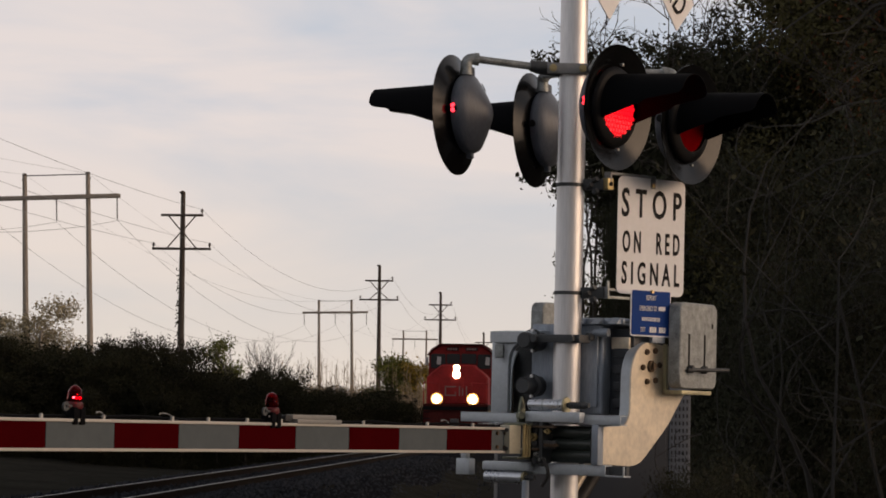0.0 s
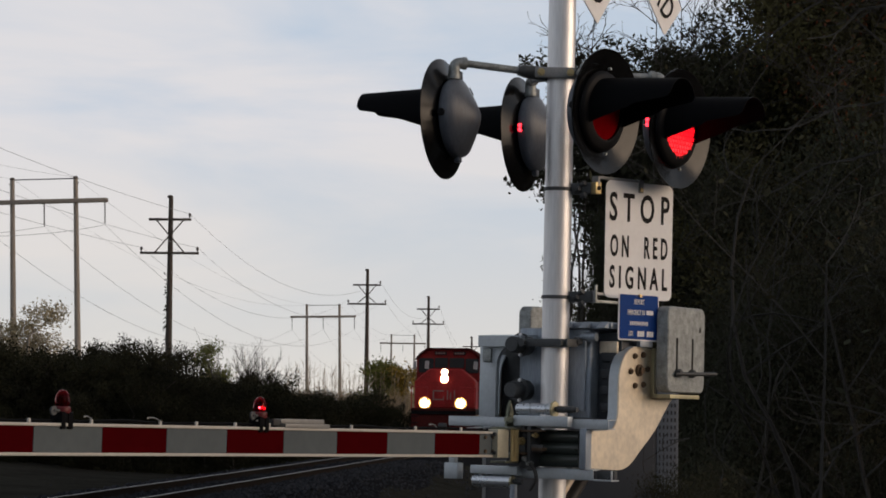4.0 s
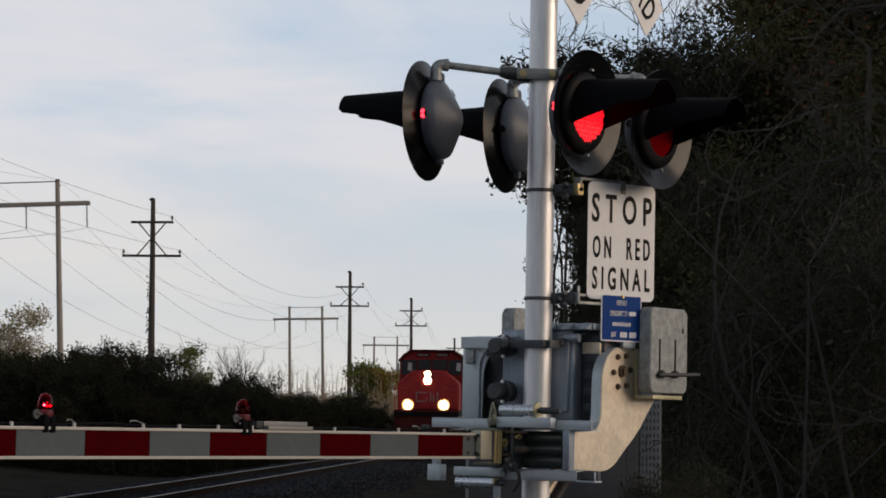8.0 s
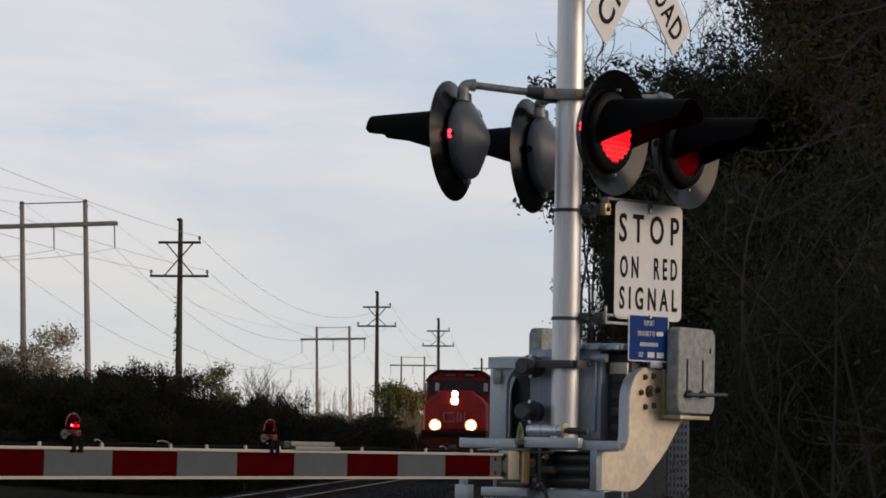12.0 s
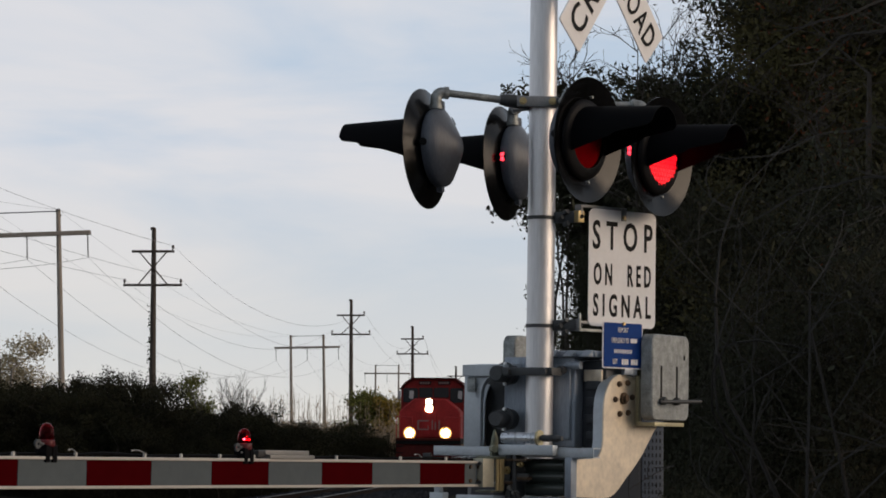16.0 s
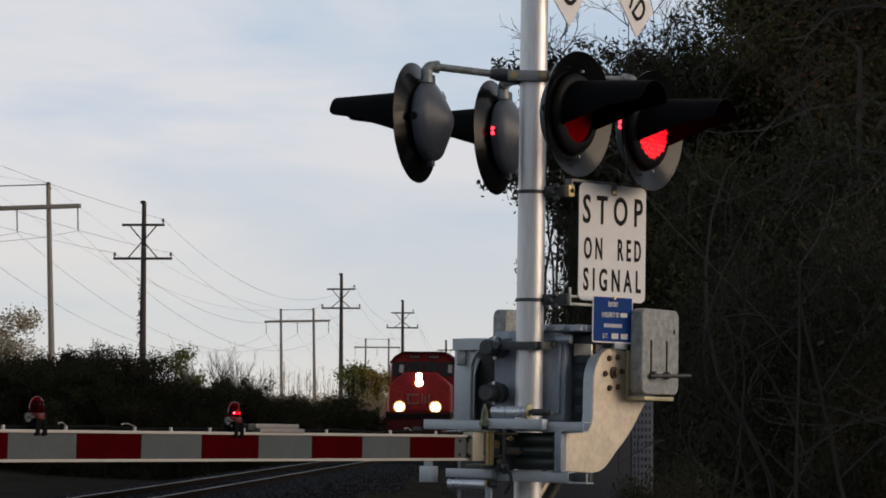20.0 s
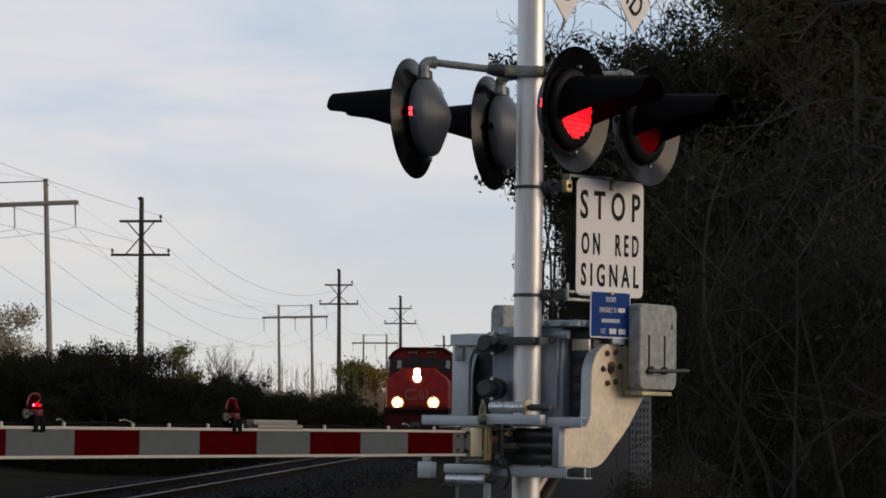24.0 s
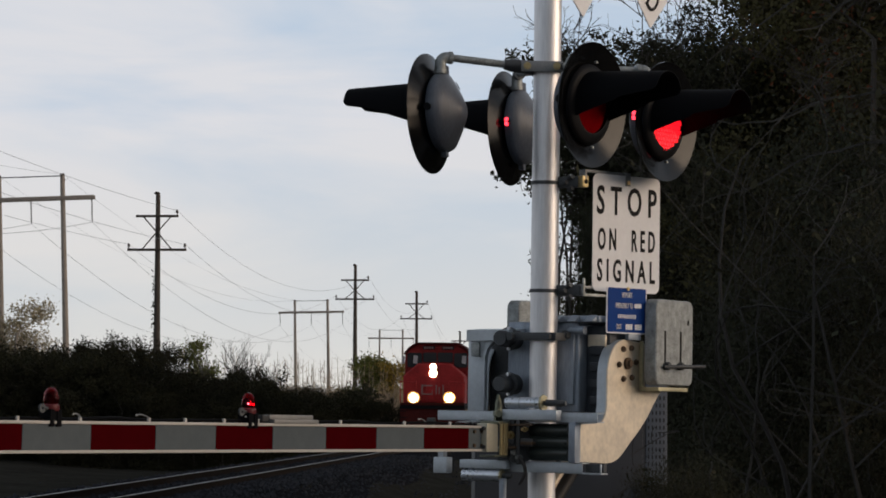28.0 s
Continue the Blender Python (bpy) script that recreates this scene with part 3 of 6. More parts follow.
    part("lens", bm, RED_PLATE, t, "red lens plate")
    studs = led_disc("lit_studs", 0.147, 0.0265, 0.0108, 0.012, RED_LED, t, "red light-emitting studs")
    studs.matrix_basis = pose(0, 0.006, 0)
    MOVERS[group_key].append((studs, pose(0, 0.006, 0), pose(0, 0.040, 0)))
    # side tell-tale window in the housing rim
    for s in (-1, 1):
        a = -87 if s < 0 else 87
        spot = pose(0, 0, 0, 0, 0, 0) @ Matrix.Rotation(radians(a), 4, "Y")
        bm = bmesh.new()
        rod(bm, (0, eye, 0.18), (0, eye, 0.2105), 0.019, n=18)
        part("side_window", bm, BLACK, t, "small side tell-tale window", m=spot)
        bm = bmesh.new()
        ball(bm, (-0.0105, eye, 0.2055), 0.012, 10)
        ball(bm, (0.0115, eye, 0.2055), 0.012, 10)
        eyes = part("tell_tale", bm, RED_POINT, t, "two red tell-tale points")
        up = spot.to_3x3() @ Vector((0, 0, 1))
        eyes.matrix_basis = spot
        MOVERS[group_key].append((eyes, spot, Matrix.Translation(up * -0.03) @ spot))
    return t


build_head("a", pose(-0.392, -0.486, h(3.154)), (2.5, -3), "round black flashing signal head with red lens and long hood", 0.062)
build_head("b", pose(0.376, -0.490, h(3.150)), (2.5, -3), "round black flashing signal head with red lens and long hood")
build_head("a", pose(-0.361, 0.475, h(3.159)), (2.5, 191), "round black flashing signal head seen from its charcoal domed back")
build_head("b", pose(0.404, 0.474, h(3.160)), (2.5, 191), "round black flashing signal head seen from its charcoal domed back")


# ---- signs on the mast ----
def build_stop_sign():
    t = empty("stop_sign", pose(1.061, 13.1, 2.57, 0, 0.5, 0) @ pose(0, 0, 0, 0, 0, 40), "white sign reading STOP ON RED SIGNAL beside the mast", "sign")
    w, g = 0.239, 0.298
    bm = bmesh.new()
    prism(bm, round_rect(-w, w, -g, g, 0.035), -0.002, 0.002)
    part("panel", bm, WHITE_SHEET, t, "white sheet-metal panel")
    for text, z, size, width in (("STOP", 0.166, 0.148, 0.428), ("ON  RED", -0.032, 0.113, 0.408), ("SIGNAL", -0.190, 0.117, 0.412)):
        letters(lettering(text, size, width, 1.62, 0.0023), SIGN_BLACK, t, pose(0, -0.0035, z))
    for z in (0.262, -0.282):
        bm = bmesh.new()
        rod(bm, (0.0, -0.002, z), (0.0, -0.016, z), 0.011, n=6)
        part("sign_bolt", bm, BRASS, t)
    for z in (0.303, -0.285):
        bm = bmesh.new()
        box(bm, -0.29, 0.02, 0.004, 0.016, z - 0.004, z + 0.010, 0.002)
        box(bm, -0.29, -0.278, 0.004, 0.05, z - 0.04, z + 0.010, 0.002)
        if z > 0:
            box(bm, -0.014, 0.020, -0.008, -0.003, 0.245, 0.313, 0.002)
            box(bm, -0.014, 0.020, -0.008, 0.016, 0.307, 0.313, 0.002)
        part("sign_strap", bm, GREY_STRAP, t, "thin bent metal strap")
    inv = t.matrix_basis.inverted()
    for z in (2.82, 2.272):
        axis = STAND @ Vector((0, 0, h(z)))
        a = inv @ axis
        b = Vector((-0.285, 0.035, a.z + 0.005))
        bm = bmesh.new()
        d = (b - a).normalized()
        m = Matrix.Translation((a + d * 0.06 + b) / 2) @ d.to_track_quat("X", "Z").to_matrix().to_4x4()
        n = (b - a - d * 0.06).length / 2
        box(bm, -n, n, -0.014, 0.014, -0.028, 0.028, 0.004, m)
        part("bracket_arm", bm, DARK_STEEL, t, "dark steel bracket arm")
        bm = bmesh.new()
        for k in (-0.03, 0.0, 0.028):
            rod(bm, a + d * (0.075 + abs(k)) + Vector((0, -0.02, k - 0.01)), a + d * (0.075 + abs(k)) + Vector((0, -0.05, k)), 0.013, n=6)
        part("bracket_nuts", bm, DARK_STEEL, t)
        bm = bmesh.new()
        box(bm, -0.02 if z > 2.5 else -0.006, 0.02 if z > 2.5 else 0.006, -0.03, 0.012, -0.03, 0.03, 0.004, Matrix.Translation(b))
        clip = part("bracket_clip", bm, BRASS if z > 2.5 else GREY_STRAP, t, "small metal clip")
        bm = bmesh.new()
        rod(bm, b + Vector((0, -0.026, 0)), b + Vector((0, -0.034, 0)), 0.012, n=12)
        part("clip_hole", bm, BLACK, clip, "dark clip opening")


build_stop_sign()


def build_blue_sign():
    t = empty("emergency_sign", pose(1.057, 13.02, 2.178, 0, 0.7, 0) @ pose(0, 0, 0, 0, 0, 40), "small blue emergency notice with white writing under the stop sign", "sign")
    w, g = 0.142, 0.119
    bm = bmesh.new()
    prism(bm, round_rect(-w, w, -g, g, 0.012), 0.0, 0.003)
    part("panel", bm, WHITE_SHEET, t, "white border panel")
    bm = bmesh.new()
    prism(bm, round_rect(-w + 0.007, w - 0.007, -g + 0.007, g - 0.007, 0.008), -0.002, -0.0003)
    part("blue_field", bm, SIGN_BLUE, t, "blue field")
    part("word", lettering("REPORT", 0.026, 0.070, 1.05), WHITE_SHEET, t, m=pose(0, -0.0035, 0.077), soft=False)
    part("word", lettering("EMERGENCY TO", 0.026, 0.120, 1.05), WHITE_SHEET, t, m=pose(-0.020, -0.0035, 0.023), soft=False)
    part("word", lettering("DOT", 0.026, 0.032, 1.05), WHITE_SHEET, t, m=pose(-0.055, -0.0035, -0.084), soft=False)
    bm = bmesh.new()
    prism(bm, round_rect(0.052, 0.100, 0.013, 0.035, 0.006, 3), -0.0045, -0.0025)
    part("emblem", bm, WHITE_SHEET, t, "plain white emblem", soft=False)
    bm = bmesh.new()
    for k in range(9):
        box(bm, -0.062 + 0.0145 * k, -0.0545 + 0.0145 * k, -0.0045, -0.0025, -0.041, -0.022)
    part("writing_bars", bm, WHITE_SHEET, t, "row of small white bars", soft=False)
    bm = bmesh.new()
    for k in range(7):
        if k != 3:
            box(bm, -0.008 + 0.0165 * k, 0.005 + 0.0165 * k, -0.0045, -0.0025, -0.098, -0.070)
    part("writing_bars", bm, WHITE_SHEET, t, "row of bold white bars", soft=False)
    bm = bmesh.new()
    rod(bm, (0.002, 0.0, 0.108), (0.002, -0.012, 0.108), 0.009, n=6)
    part("sign_bolt", bm, BRASS, t)
    bm = bmesh.new()
    box(bm, -0.30, -0.02, 0.004, 0.014, 0.060, 0.074, 0.002)
    box(bm, -0.30, -0.288, 0.004, 0.014, 0.060, 0.150, 0.002)
    part("sign_strap", bm, GALV, t, "thin bent aluminium strap")
    bm = bmesh.new()
    box(bm, 0.02, 0.11, 0.003, 0.03, -0.150, -0.112, 0.006)
    part("backing_clip", bm, GREY_CAST, t, "blue-grey clip")


build_blue_sign()


def build_crossbuck():
    t = empty("crossbuck", STAND @ pose(0.055, -0.353, h(4.154), 0, -2.5, 0) @ pose(0, 0, 0, 0, 0, -4), "white crossbuck with black words on the mast", "sign")
    for side, turn in ((1, 48), (-1, -48)):
        rotm = pose(0, -0.012 * (side > 0), 0) @ Matrix.Rotation(radians(-turn), 4, "Y")
        bm = bmesh.new()
        prism(bm, round_rect(-0.61, 0.61, -0.1143, 0.1143, 0.012, 3), -0.003, 0.003)
        blade = part("blade", bm, WHITE_SHEET, t, "white crossbuck blade", m=rotm)
        for word, at, wide in ((("CROSSING", 0.0, 1.10),) if side > 0 else (("RAIL", -0.37, 0.37), ("ROAD", 0.37, 0.39))):
            letters(lettering(word, 0.138, wide, 1.2, 0.0015), SIGN_BLACK, blade, pose(at, -0.0055, 0))
    bm = bmesh.new()
    rod(bm, (-0.05, 0.29, 0.02), (-0.02, 0.015, 0.02), 0.03, n=14)
    part("bracket", bm, GALV, t, "galvanised bracket")


build_crossbuck()


# ---- gate mechanism and arm ----
def build_gate():
    t = empty("crossing_gate", STAND, "grey crossing gate mechanism with a lowered striped arm", "crossing gate")
    # machine housing on the mast
    bm = bmesh.new()
    box(bm, 0.10, 0.58, -0.150, 0.27, h(1.66), h(2.12), 0.013, seg=3)
    case = part("machine_case", bm, GREY_CAST, t, "blue-grey painted machine case")
    bm = bmesh.new()
    box(bm, 0.085, 0.60, -0.275, 0.0, h(2.115), h(2.150), 0.014)
    part("case_lid", bm, GREY_CAST, case, "overhanging case lid")
    for k in range(3):
        bm = bmesh.new()
        prism(bm, [(0.086, h(2.12)), (0.03, h(2.12)), (0.086, h(2.152))], -0.26 + 0.1 * k, -0.215 + 0.1 * k)
        part("lid_rib", bm, GREY_CAST, case)
    bm = bmesh.new()
    rod(bm, (0.06, -0.12, h(2.075)), (0.06, -0.16, h(2.075)), 0.016, n=16)
    rod(bm, (0.06, -0.15, h(2.075)), (0.06, -0.205, h(2.075)), 0.021, n=16)
    part("lock_bolt", bm, GREY_CAST, case, "grey lock bolt")
    bm = bmesh.new()
    box(bm, 0.08, 0.098, -0.130, 0.10, h(1.70), h(2.08), 0.008)
    part("case_door", bm, GREY_CAST, case, "flat case door")
    # solid blocks: the open bay's shade is put into their dark colour
    bm = bmesh.new()
    box(bm, 0.17, 0.40, -0.29, -0.153, h(1.66), h(2.10), 0.01)
    for k in range(4):
        box(bm, 0.145, 0.18, -0.27, -0.185, h(1.70) + 0.085 * k, h(1.745) + 0.085 * k, 0.006)
    part("terminal_bay", bm, BAY_SHADE, case, "dark blocks standing in for the shaded terminal bay")
    # cream box added for the sunlit patch at the top of the bay
    bm = bmesh.new()
    box(bm, 0.148, 0.166, -0.275, -0.172, h(1.995), h(2.056), 0.005)
    part("sunlit_patch", bm, ALUM_PLATE, case, "cream box standing in for a sunlit patch in the bay")
    # dark solid box in place of the shade inside the gear recess
    bm = bmesh.new()
    box(bm, 0.14, 0.50, 0.272, 0.40, h(1.66), h(2.07), 0.01)
    part("gear_recess_shade", bm, DARK_STEEL, case, "dark block standing in for the shaded gear recess")
    # clamp round the mast and hub caps
    for z in (2.03, 1.80):
        bm = bmesh.new()
        rod(bm, (0.05, 0.198, h(z)), (-0.005, 0.198, h(z)), 0.052, n=28)
        rod(bm, (-0.005, 0.198, h(z)), (-0.018, 0.198, h(z)), 0.060, n=28)
        part("hub_flange", bm, DARK_STEEL, t, "dark flange")
        bm = bmesh.new()
        spin(bm, [(0.040, 0.0), (0.042, 0.006), (0.041, 0.080), (0.036, 0.086), (0.0, 0.086)], 28, pose(-0.017, 0.198, h(z), 0, 0, -90))
        part("hub_cap", bm, DARK_STEEL, t, "dark round hub cap")
        for dz in (-0.051, 0.051):
            bm = bmesh.new()
            rod(bm, (-0.017, 0.190, h(z) + dz), (-0.032, 0.190, h(z) + dz), 0.009, n=6)
            part("flange_bolt", bm, ALUM, t, "bright bolt")
    bm = bmesh.new()
    box(bm, -0.095, -0.078, -0.12, 0.165, h(2.02), h(2.06), 0.004)
    box(bm, -0.095, 0.01, -0.125, -0.105, h(2.02), h(2.06), 0.004)
    rod(bm, (-0.12, -0.085, h(2.04)), (-0.07, -0.085, h(2.04)), 0.02, n=6)
    rod(bm, (-0.12, 0.13, h(2.04)), (-0.07, 0.13, h(2.04)), 0.02, n=6)
    rod(bm, (0.0, -0.115, h(2.05)), (0.045, -0.115, h(2.05)), 0.022, n=6)
    part("mast_clamp", bm, DARK_STEEL, t, "dark steel clamp bar round the mast")
    # the two support arms
    outline = [(-0.188, h(1.420)), (0.083, h(1.408)), (0.15, h(1.414)), (0.204, h(1.430)), (0.25, h(1.455)), (0.326, h(1.508)), (0.42, h(1.568)), (0.50, h(1.628)), (0.58, h(1.705)), (0.63, h(1.752)), (0.66, h(1.772)), (0.66, h(1.795)),
               (0.485, h(1.795)), (0.485, h(2.018))]
    outline += [(0.27 - 0.185 * math.sin(radians(a)), h(1.85) + 0.185 * math.cos(radians(a))) for a in range(0, 91, 10)]
    outline += [(0.083, h(1.70)), (0.075, h(1.665)), (0.055, h(1.634)), (0.03, h(1.616)), (0.0, h(1.610)), (-0.188, h(1.604))]
    for y0, y1, fl in ((-0.325, -0.315, 1), (0.405, 0.415, -1)):
        bm = bmesh.new()
        prism(bm, outline if fl > 0 else [(max(x, 0.078), max(z, h(1.64))) for x, z in outline[9:-6]] + [(0.078, h(1.64))], y0, y1, 0.002)
        arm = part("support_arm", bm, ALUM_PLATE, t, "curved aluminium support arm plate")
        bm = bmesh.new()
        lead = outline[-17:]
        inner = 0.05 if fl > 0 else -0.03
        ya, yb = (y1, y1 + inner) if fl > 0 else (y0, y0 + inner)
        prism(bm, lead + [(x + 0.008, z - 0.004) for x, z in lead[::-1]], min(ya, yb), max(ya, yb))
        part("flange", bm, PALE_PAINT, arm, "pale grey edge flange")
        cx, cz, yy = 0.283, h(1.914), (y0 if fl > 0 else y1)
        sg = -1 if fl > 0 else 1
        bm = bmesh.new()
        rod(bm, (cx, yy, cz), (cx, yy + sg * 0.014, cz), 0.030, n=24)
        rod(bm, (cx, yy + sg * 0.02, cz), (cx, yy + sg * 0.028, cz), 0.018, n=16)
        part("shaft_end", bm, RUST, arm, "rusty shaft end")
        for a in range(6):
            bm = bmesh.new()
            bx, bz = cx + 0.088 * math.cos(radians(60 * a + 2)), cz + 0.087 * math.sin(radians(60 * a + 5))
            rod(bm, (bx, yy, bz), (bx, yy + sg * 0.012, bz), 0.015, n=6)
            rod(bm, (bx, yy + sg * 0.013, bz), (bx, yy + sg * 0.018, bz), 0.009, n=10)
            part("hub_bolt", bm, RUST, arm, "brown hex bolt")
    # head plate of the far arm, pale channel that shows beside the mast
    bm = bmesh.new()
    box(bm, -0.02, 0.01, 0.335, 0.435, h(1.64), h(2.035), 0.006)
    for k in range(7):
        a0, a1 = radians(15 * k - 5), radians(15 * k + 12)
        prism(bm, [(-0.335 + 0.115 - 0.115 * math.cos(a0), h(1.92) + 0.115 * math.sin(a0)), (-0.335 + 0.115 - 0.115 * math.cos(a1), h(1.92) + 0.115 * math.sin(a1)), (-0.335 + 0.115 - 0.15 * math.cos(a1), h(1.92) + 0.15 * math.sin(a1)), (-0.335 + 0.115 - 0.15 * math.cos(a0), h(1.92) + 0.15 * math.sin(a0))], -0.02, 0.01, m=pose(0, 0, 0, 0, 0, -90))
    prism(bm, [(-0.06, h(2.02)), (0.10, h(2.02)), (0.10, h(2.085)), (-0.06, h(2.075))], 0.17, 0.422)
    part("side_channel", bm, PALE_PAINT, t, "pale grey channel")
    bm = bmesh.new()
    box(bm, -0.035, -0.021, 0.36, 0.41, h(1.94), h(2.01), 0.004)
    part("rating_plate", bm, GALV, t, "small rating plate")
    # counterweights
    for y0, y1 in ((-0.455, -0.385), (0.36, 0.435)):
        bm = bmesh.new()
        prism(bm, round_rect(0.357, 0.765, h(1.805), h(2.245), 0.045), y0, y1, 0.006)
        cw = part("counterweight", bm, GALV, t, "mottled galvanised counterweight plate")
        if y0 < 0:
            for x in (0.452, 0.625):
                bm = bmesh.new()
                box(bm, x - 0.008, x + 0.008, y0 - 0.003, y0 + 0.01, h(1.905), h(2.085), 0.002)
                part("slot", bm, BLACK, cw, "narrow dark slot")
            bm = bmesh.new()
            box(bm, 0.70, 0.715, y0 - 0.003, y0 + 0.01, h(2.12), h(2.145), 0.002)
            part("hole", bm, BLACK, cw)
            bm = bmesh.new()
            rod(bm, (0.42, y0 - 0.012, h(1.900)), (0.645, y0 - 0.13, h(1.905)), 0.010, n=10)
            for x in (0.45, 0.60):
                rod(bm, (x, y0, h(1.905)), (x, y0 - 0.03, h(1.905)), 0.02, n=6)
            part("clamp_rod", bm, DARK_STEEL, cw, "dark threaded rod")
    bm = bmesh.new()
    box(bm, 0.415, 0.432, -0.345, -0.326, h(1.78), h(2.03), 0.002)
    box(bm, 0.415, 0.74, -0.44, -0.326, h(1.776), h(1.796), 0.002)
    part("angle_bracket", bm, CREAM_BRACKET, t, "yellowish angle bracket")
    # crossbars that carry the arm
    for z0, z1, ya, yb, xb in ((1.612, 1.662, -0.44, 0.485, -0.225), (1.362, 1.416, -0.36, 0.30, -0.225)):
        bm = bmesh.new()
        box(bm, xb, xb + 0.006, ya, yb, h(z0), h(z1), 0.002)
        box(bm, xb, xb + 0.07, ya, yb, h(z1) - 0.006, h(z1), 0.002)
        box(bm, xb, xb + 0.07, ya, yb, h(z0), h(z0) + 0.006, 0.002)
        part("crossbar", bm, PALE_PAINT, t, "pale grey channel crossbar")
    bm = bmesh.new()
    box(bm, -0.235, -0.18, 0.42, 0.50, h(1.345), h(1.425), 0.004)
    box(bm, -0.232, -0.20, 0.44, 0.475, h(1.42), h(1.50), 0.003)
    part("crossbar_end", bm, PALE_PAINT, t, "pale end bracket")
    # the opening is a solid box whose dark colour gives the shade within
    bm = bmesh.new()
    box(bm, -0.19, -0.16, -0.46, -0.362, h(1.368), h(1.412), 0.002)
    end = part("hollow_end", bm, DARK_STEEL, t, "dark block standing in for the shaded hollow crossbar end")
    bm = bmesh.new()
    box(bm, -0.225, -0.155, -0.465, -0.36, h(1.360), h(1.367), 0.002)
    box(bm, -0.225, -0.217, -0.465, -0.457, h(1.367), h(1.412), 0.002)
    part("lip", bm, PALE_PAINT, end, "pale lip")
    bm = bmesh.new()
    box(bm, -0.245, -0.189, -0.328, -0.290, h(1.415), h(1.615), 0.004)
    part("upright", bm, GREY_CAST, t, "blue-grey upright post")
    # spring tubes
    for ya, yb, z in ((0.055, -0.150, 1.706), (0.300, 0.083, 1.343)):
        bm = bmesh.new()
        rod(bm, (-0.26, ya, h(z)), (-0.26, yb, h(z)), 0.027 if z > 1.5 else 0.031, n=24)
        tube = part("spring_tube", bm, TUBE_STEEL, t, "shiny steel spring tube")
        bm = bmesh.new()
        rod(bm, (-0.26, yb + 0.002, h(z)), (-0.26, yb - 0.010, h(z)), 0.041 if z > 1.5 else 0.03, n=8)
        part("end_washer", bm, CREAM_BRACKET, tube, "pale yellowish end washer")
        for dy in (0.03, 0.12):
            bm = bmesh.new()
            spin(bm, [(0.026, -0.004), (0.0285, -0.004), (0.0285, 0.004), (0.026, 0.004)], 24, pose(-0.26, yb + dy, h(z)))
            part("tube_seam", bm, PALE_PAINT, tube)
        bm = bmesh.new()
        wave = [(0.012, 0.0)]
        for k in range(6 if z > 1.5 else 2):
            wave += [(0.013, 0.012 + 0.016 * k), (0.018, 0.016 + 0.016 * k), (0.018, 0.021 + 0.016 * k), (0.014, 0.025 + 0.016 * k)]
        spin(bm, wave + [(0.012, 0.125 if z > 1.5 else 0.055), (0.0, 0.125 if z > 1.5 else 0.055)], 14, pose(-0.26, yb - 0.008, h(z)))
        part("spring", bm, DARK_STEEL, tube, "dark threaded spring bolt")
        bm = bmesh.new()
        box(bm, -0.285, -0.235, ya - 0.30 if z > 1.5 else ya - 0.26, ya + 0.012, h(z) - 0.085 if z > 1.5 else h(z) + 0.032, h(z) - 0.034 if z > 1.5 else h(z) + 0.075, 0.004)
        part("tube_cradle", bm, PALE_PAINT, tube)
    bm = bmesh.new()
    prism(bm, [(-0.30, h(1.615)), (-0.23, h(1.615)), (-0.24, h(1.70)), (-0.265, h(1.745)), (-0.285, h(1.70))], 0.095, 0.107)
    rod(bm, (-0.31, 0.07, h(1.650)), (-0.29, 0.10, h(1.650)), 0.019, n=6)
    part("latch_plate", bm, OLIVE_STEEL, t, "greenish latch plate with bolt")
    bm = bmesh.new()
    rod(bm, (-0.27, 0.065, h(1.33)), (-0.27, 0.065, h(0.40)), 0.018, n=14)
    part("pull_rod", bm, GREY_CAST, t, "thin grey rod")
    # dark pivot block with round rubber bumper
    bm = bmesh.new()
    for k in range(3):
        rod(bm, (-0.17, -0.04, h(1.455) + 0.058 * k), (-0.17, -0.26, h(1.455) + 0.058 * k), 0.034, n=20)
    part("bumper", bm, BUMPER, t, "black ribbed rubber bumper")
    bm = bmesh.new()
    box(bm, -0.24, -0.14, -0.02, 0.12, h(1.42), h(1.61), 0.008)
    box(bm, -0.285, -0.20, -0.035, -0.015, h(1.40), h(1.62), 0.003)
    box(bm, -0.285, -0.20, 0.03, 0.10, h(1.44), h(1.48), 0.004)
    box(bm, -0.285, -0.20, 0.03, 0.10, h(1.56), h(1.60), 0.004)
    rod(bm, (-0.25, 0.02, h(1.41)), (-0.25, 0.02, h(1.63)), 0.02, n=12)
    box(bm, -0.28, -0.15, 0.0, 0.10, h(1.500), h(1.525), 0.004)
    box(bm, -0.275, -0.255, -0.10, -0.02, h(1.49), h(1.53), 0.004)
    part("pivot_block", bm, DARK_STEEL, t, "dark steel pivot block")
    for y, z, r in ((0.05, 1.585, 0.010), (-0.005, 1.46, 0.009), (0.085, 1.47, 0.011), (-0.06, 1.575, 0.008), (0.02, 1.545, 0.012), (-0.03, 1.435, 0.009)):
        bm = bmesh.new()
        rod(bm, (-0.25, y, h(z)), (-0.305, y, h(z)), r, n=6)
        rod(bm, (-0.27, y, h(z)), (-0.28, y, h(z)), r * 1.7, n=14)
        part("pivot_bolt", bm, BRASS if z > 1.5 else GALV, t, "small weathered bolt and washer")
    for y0, y1, z0, z1 in ((-0.11, -0.05, 1.50, 1.515), (-0.02, 0.06, 1.478, 1.49), (-0.10, 0.03, 1.592, 1.602)):
        bm = bmesh.new()
        box(bm, -0.30, -0.25, y0, y1, h(z0), h(z1), 0.002)
        part("pivot_link", bm, RUST, t, "brown link plate")
    # a thin hose looping down beside the pivot
    bm = bmesh.new()
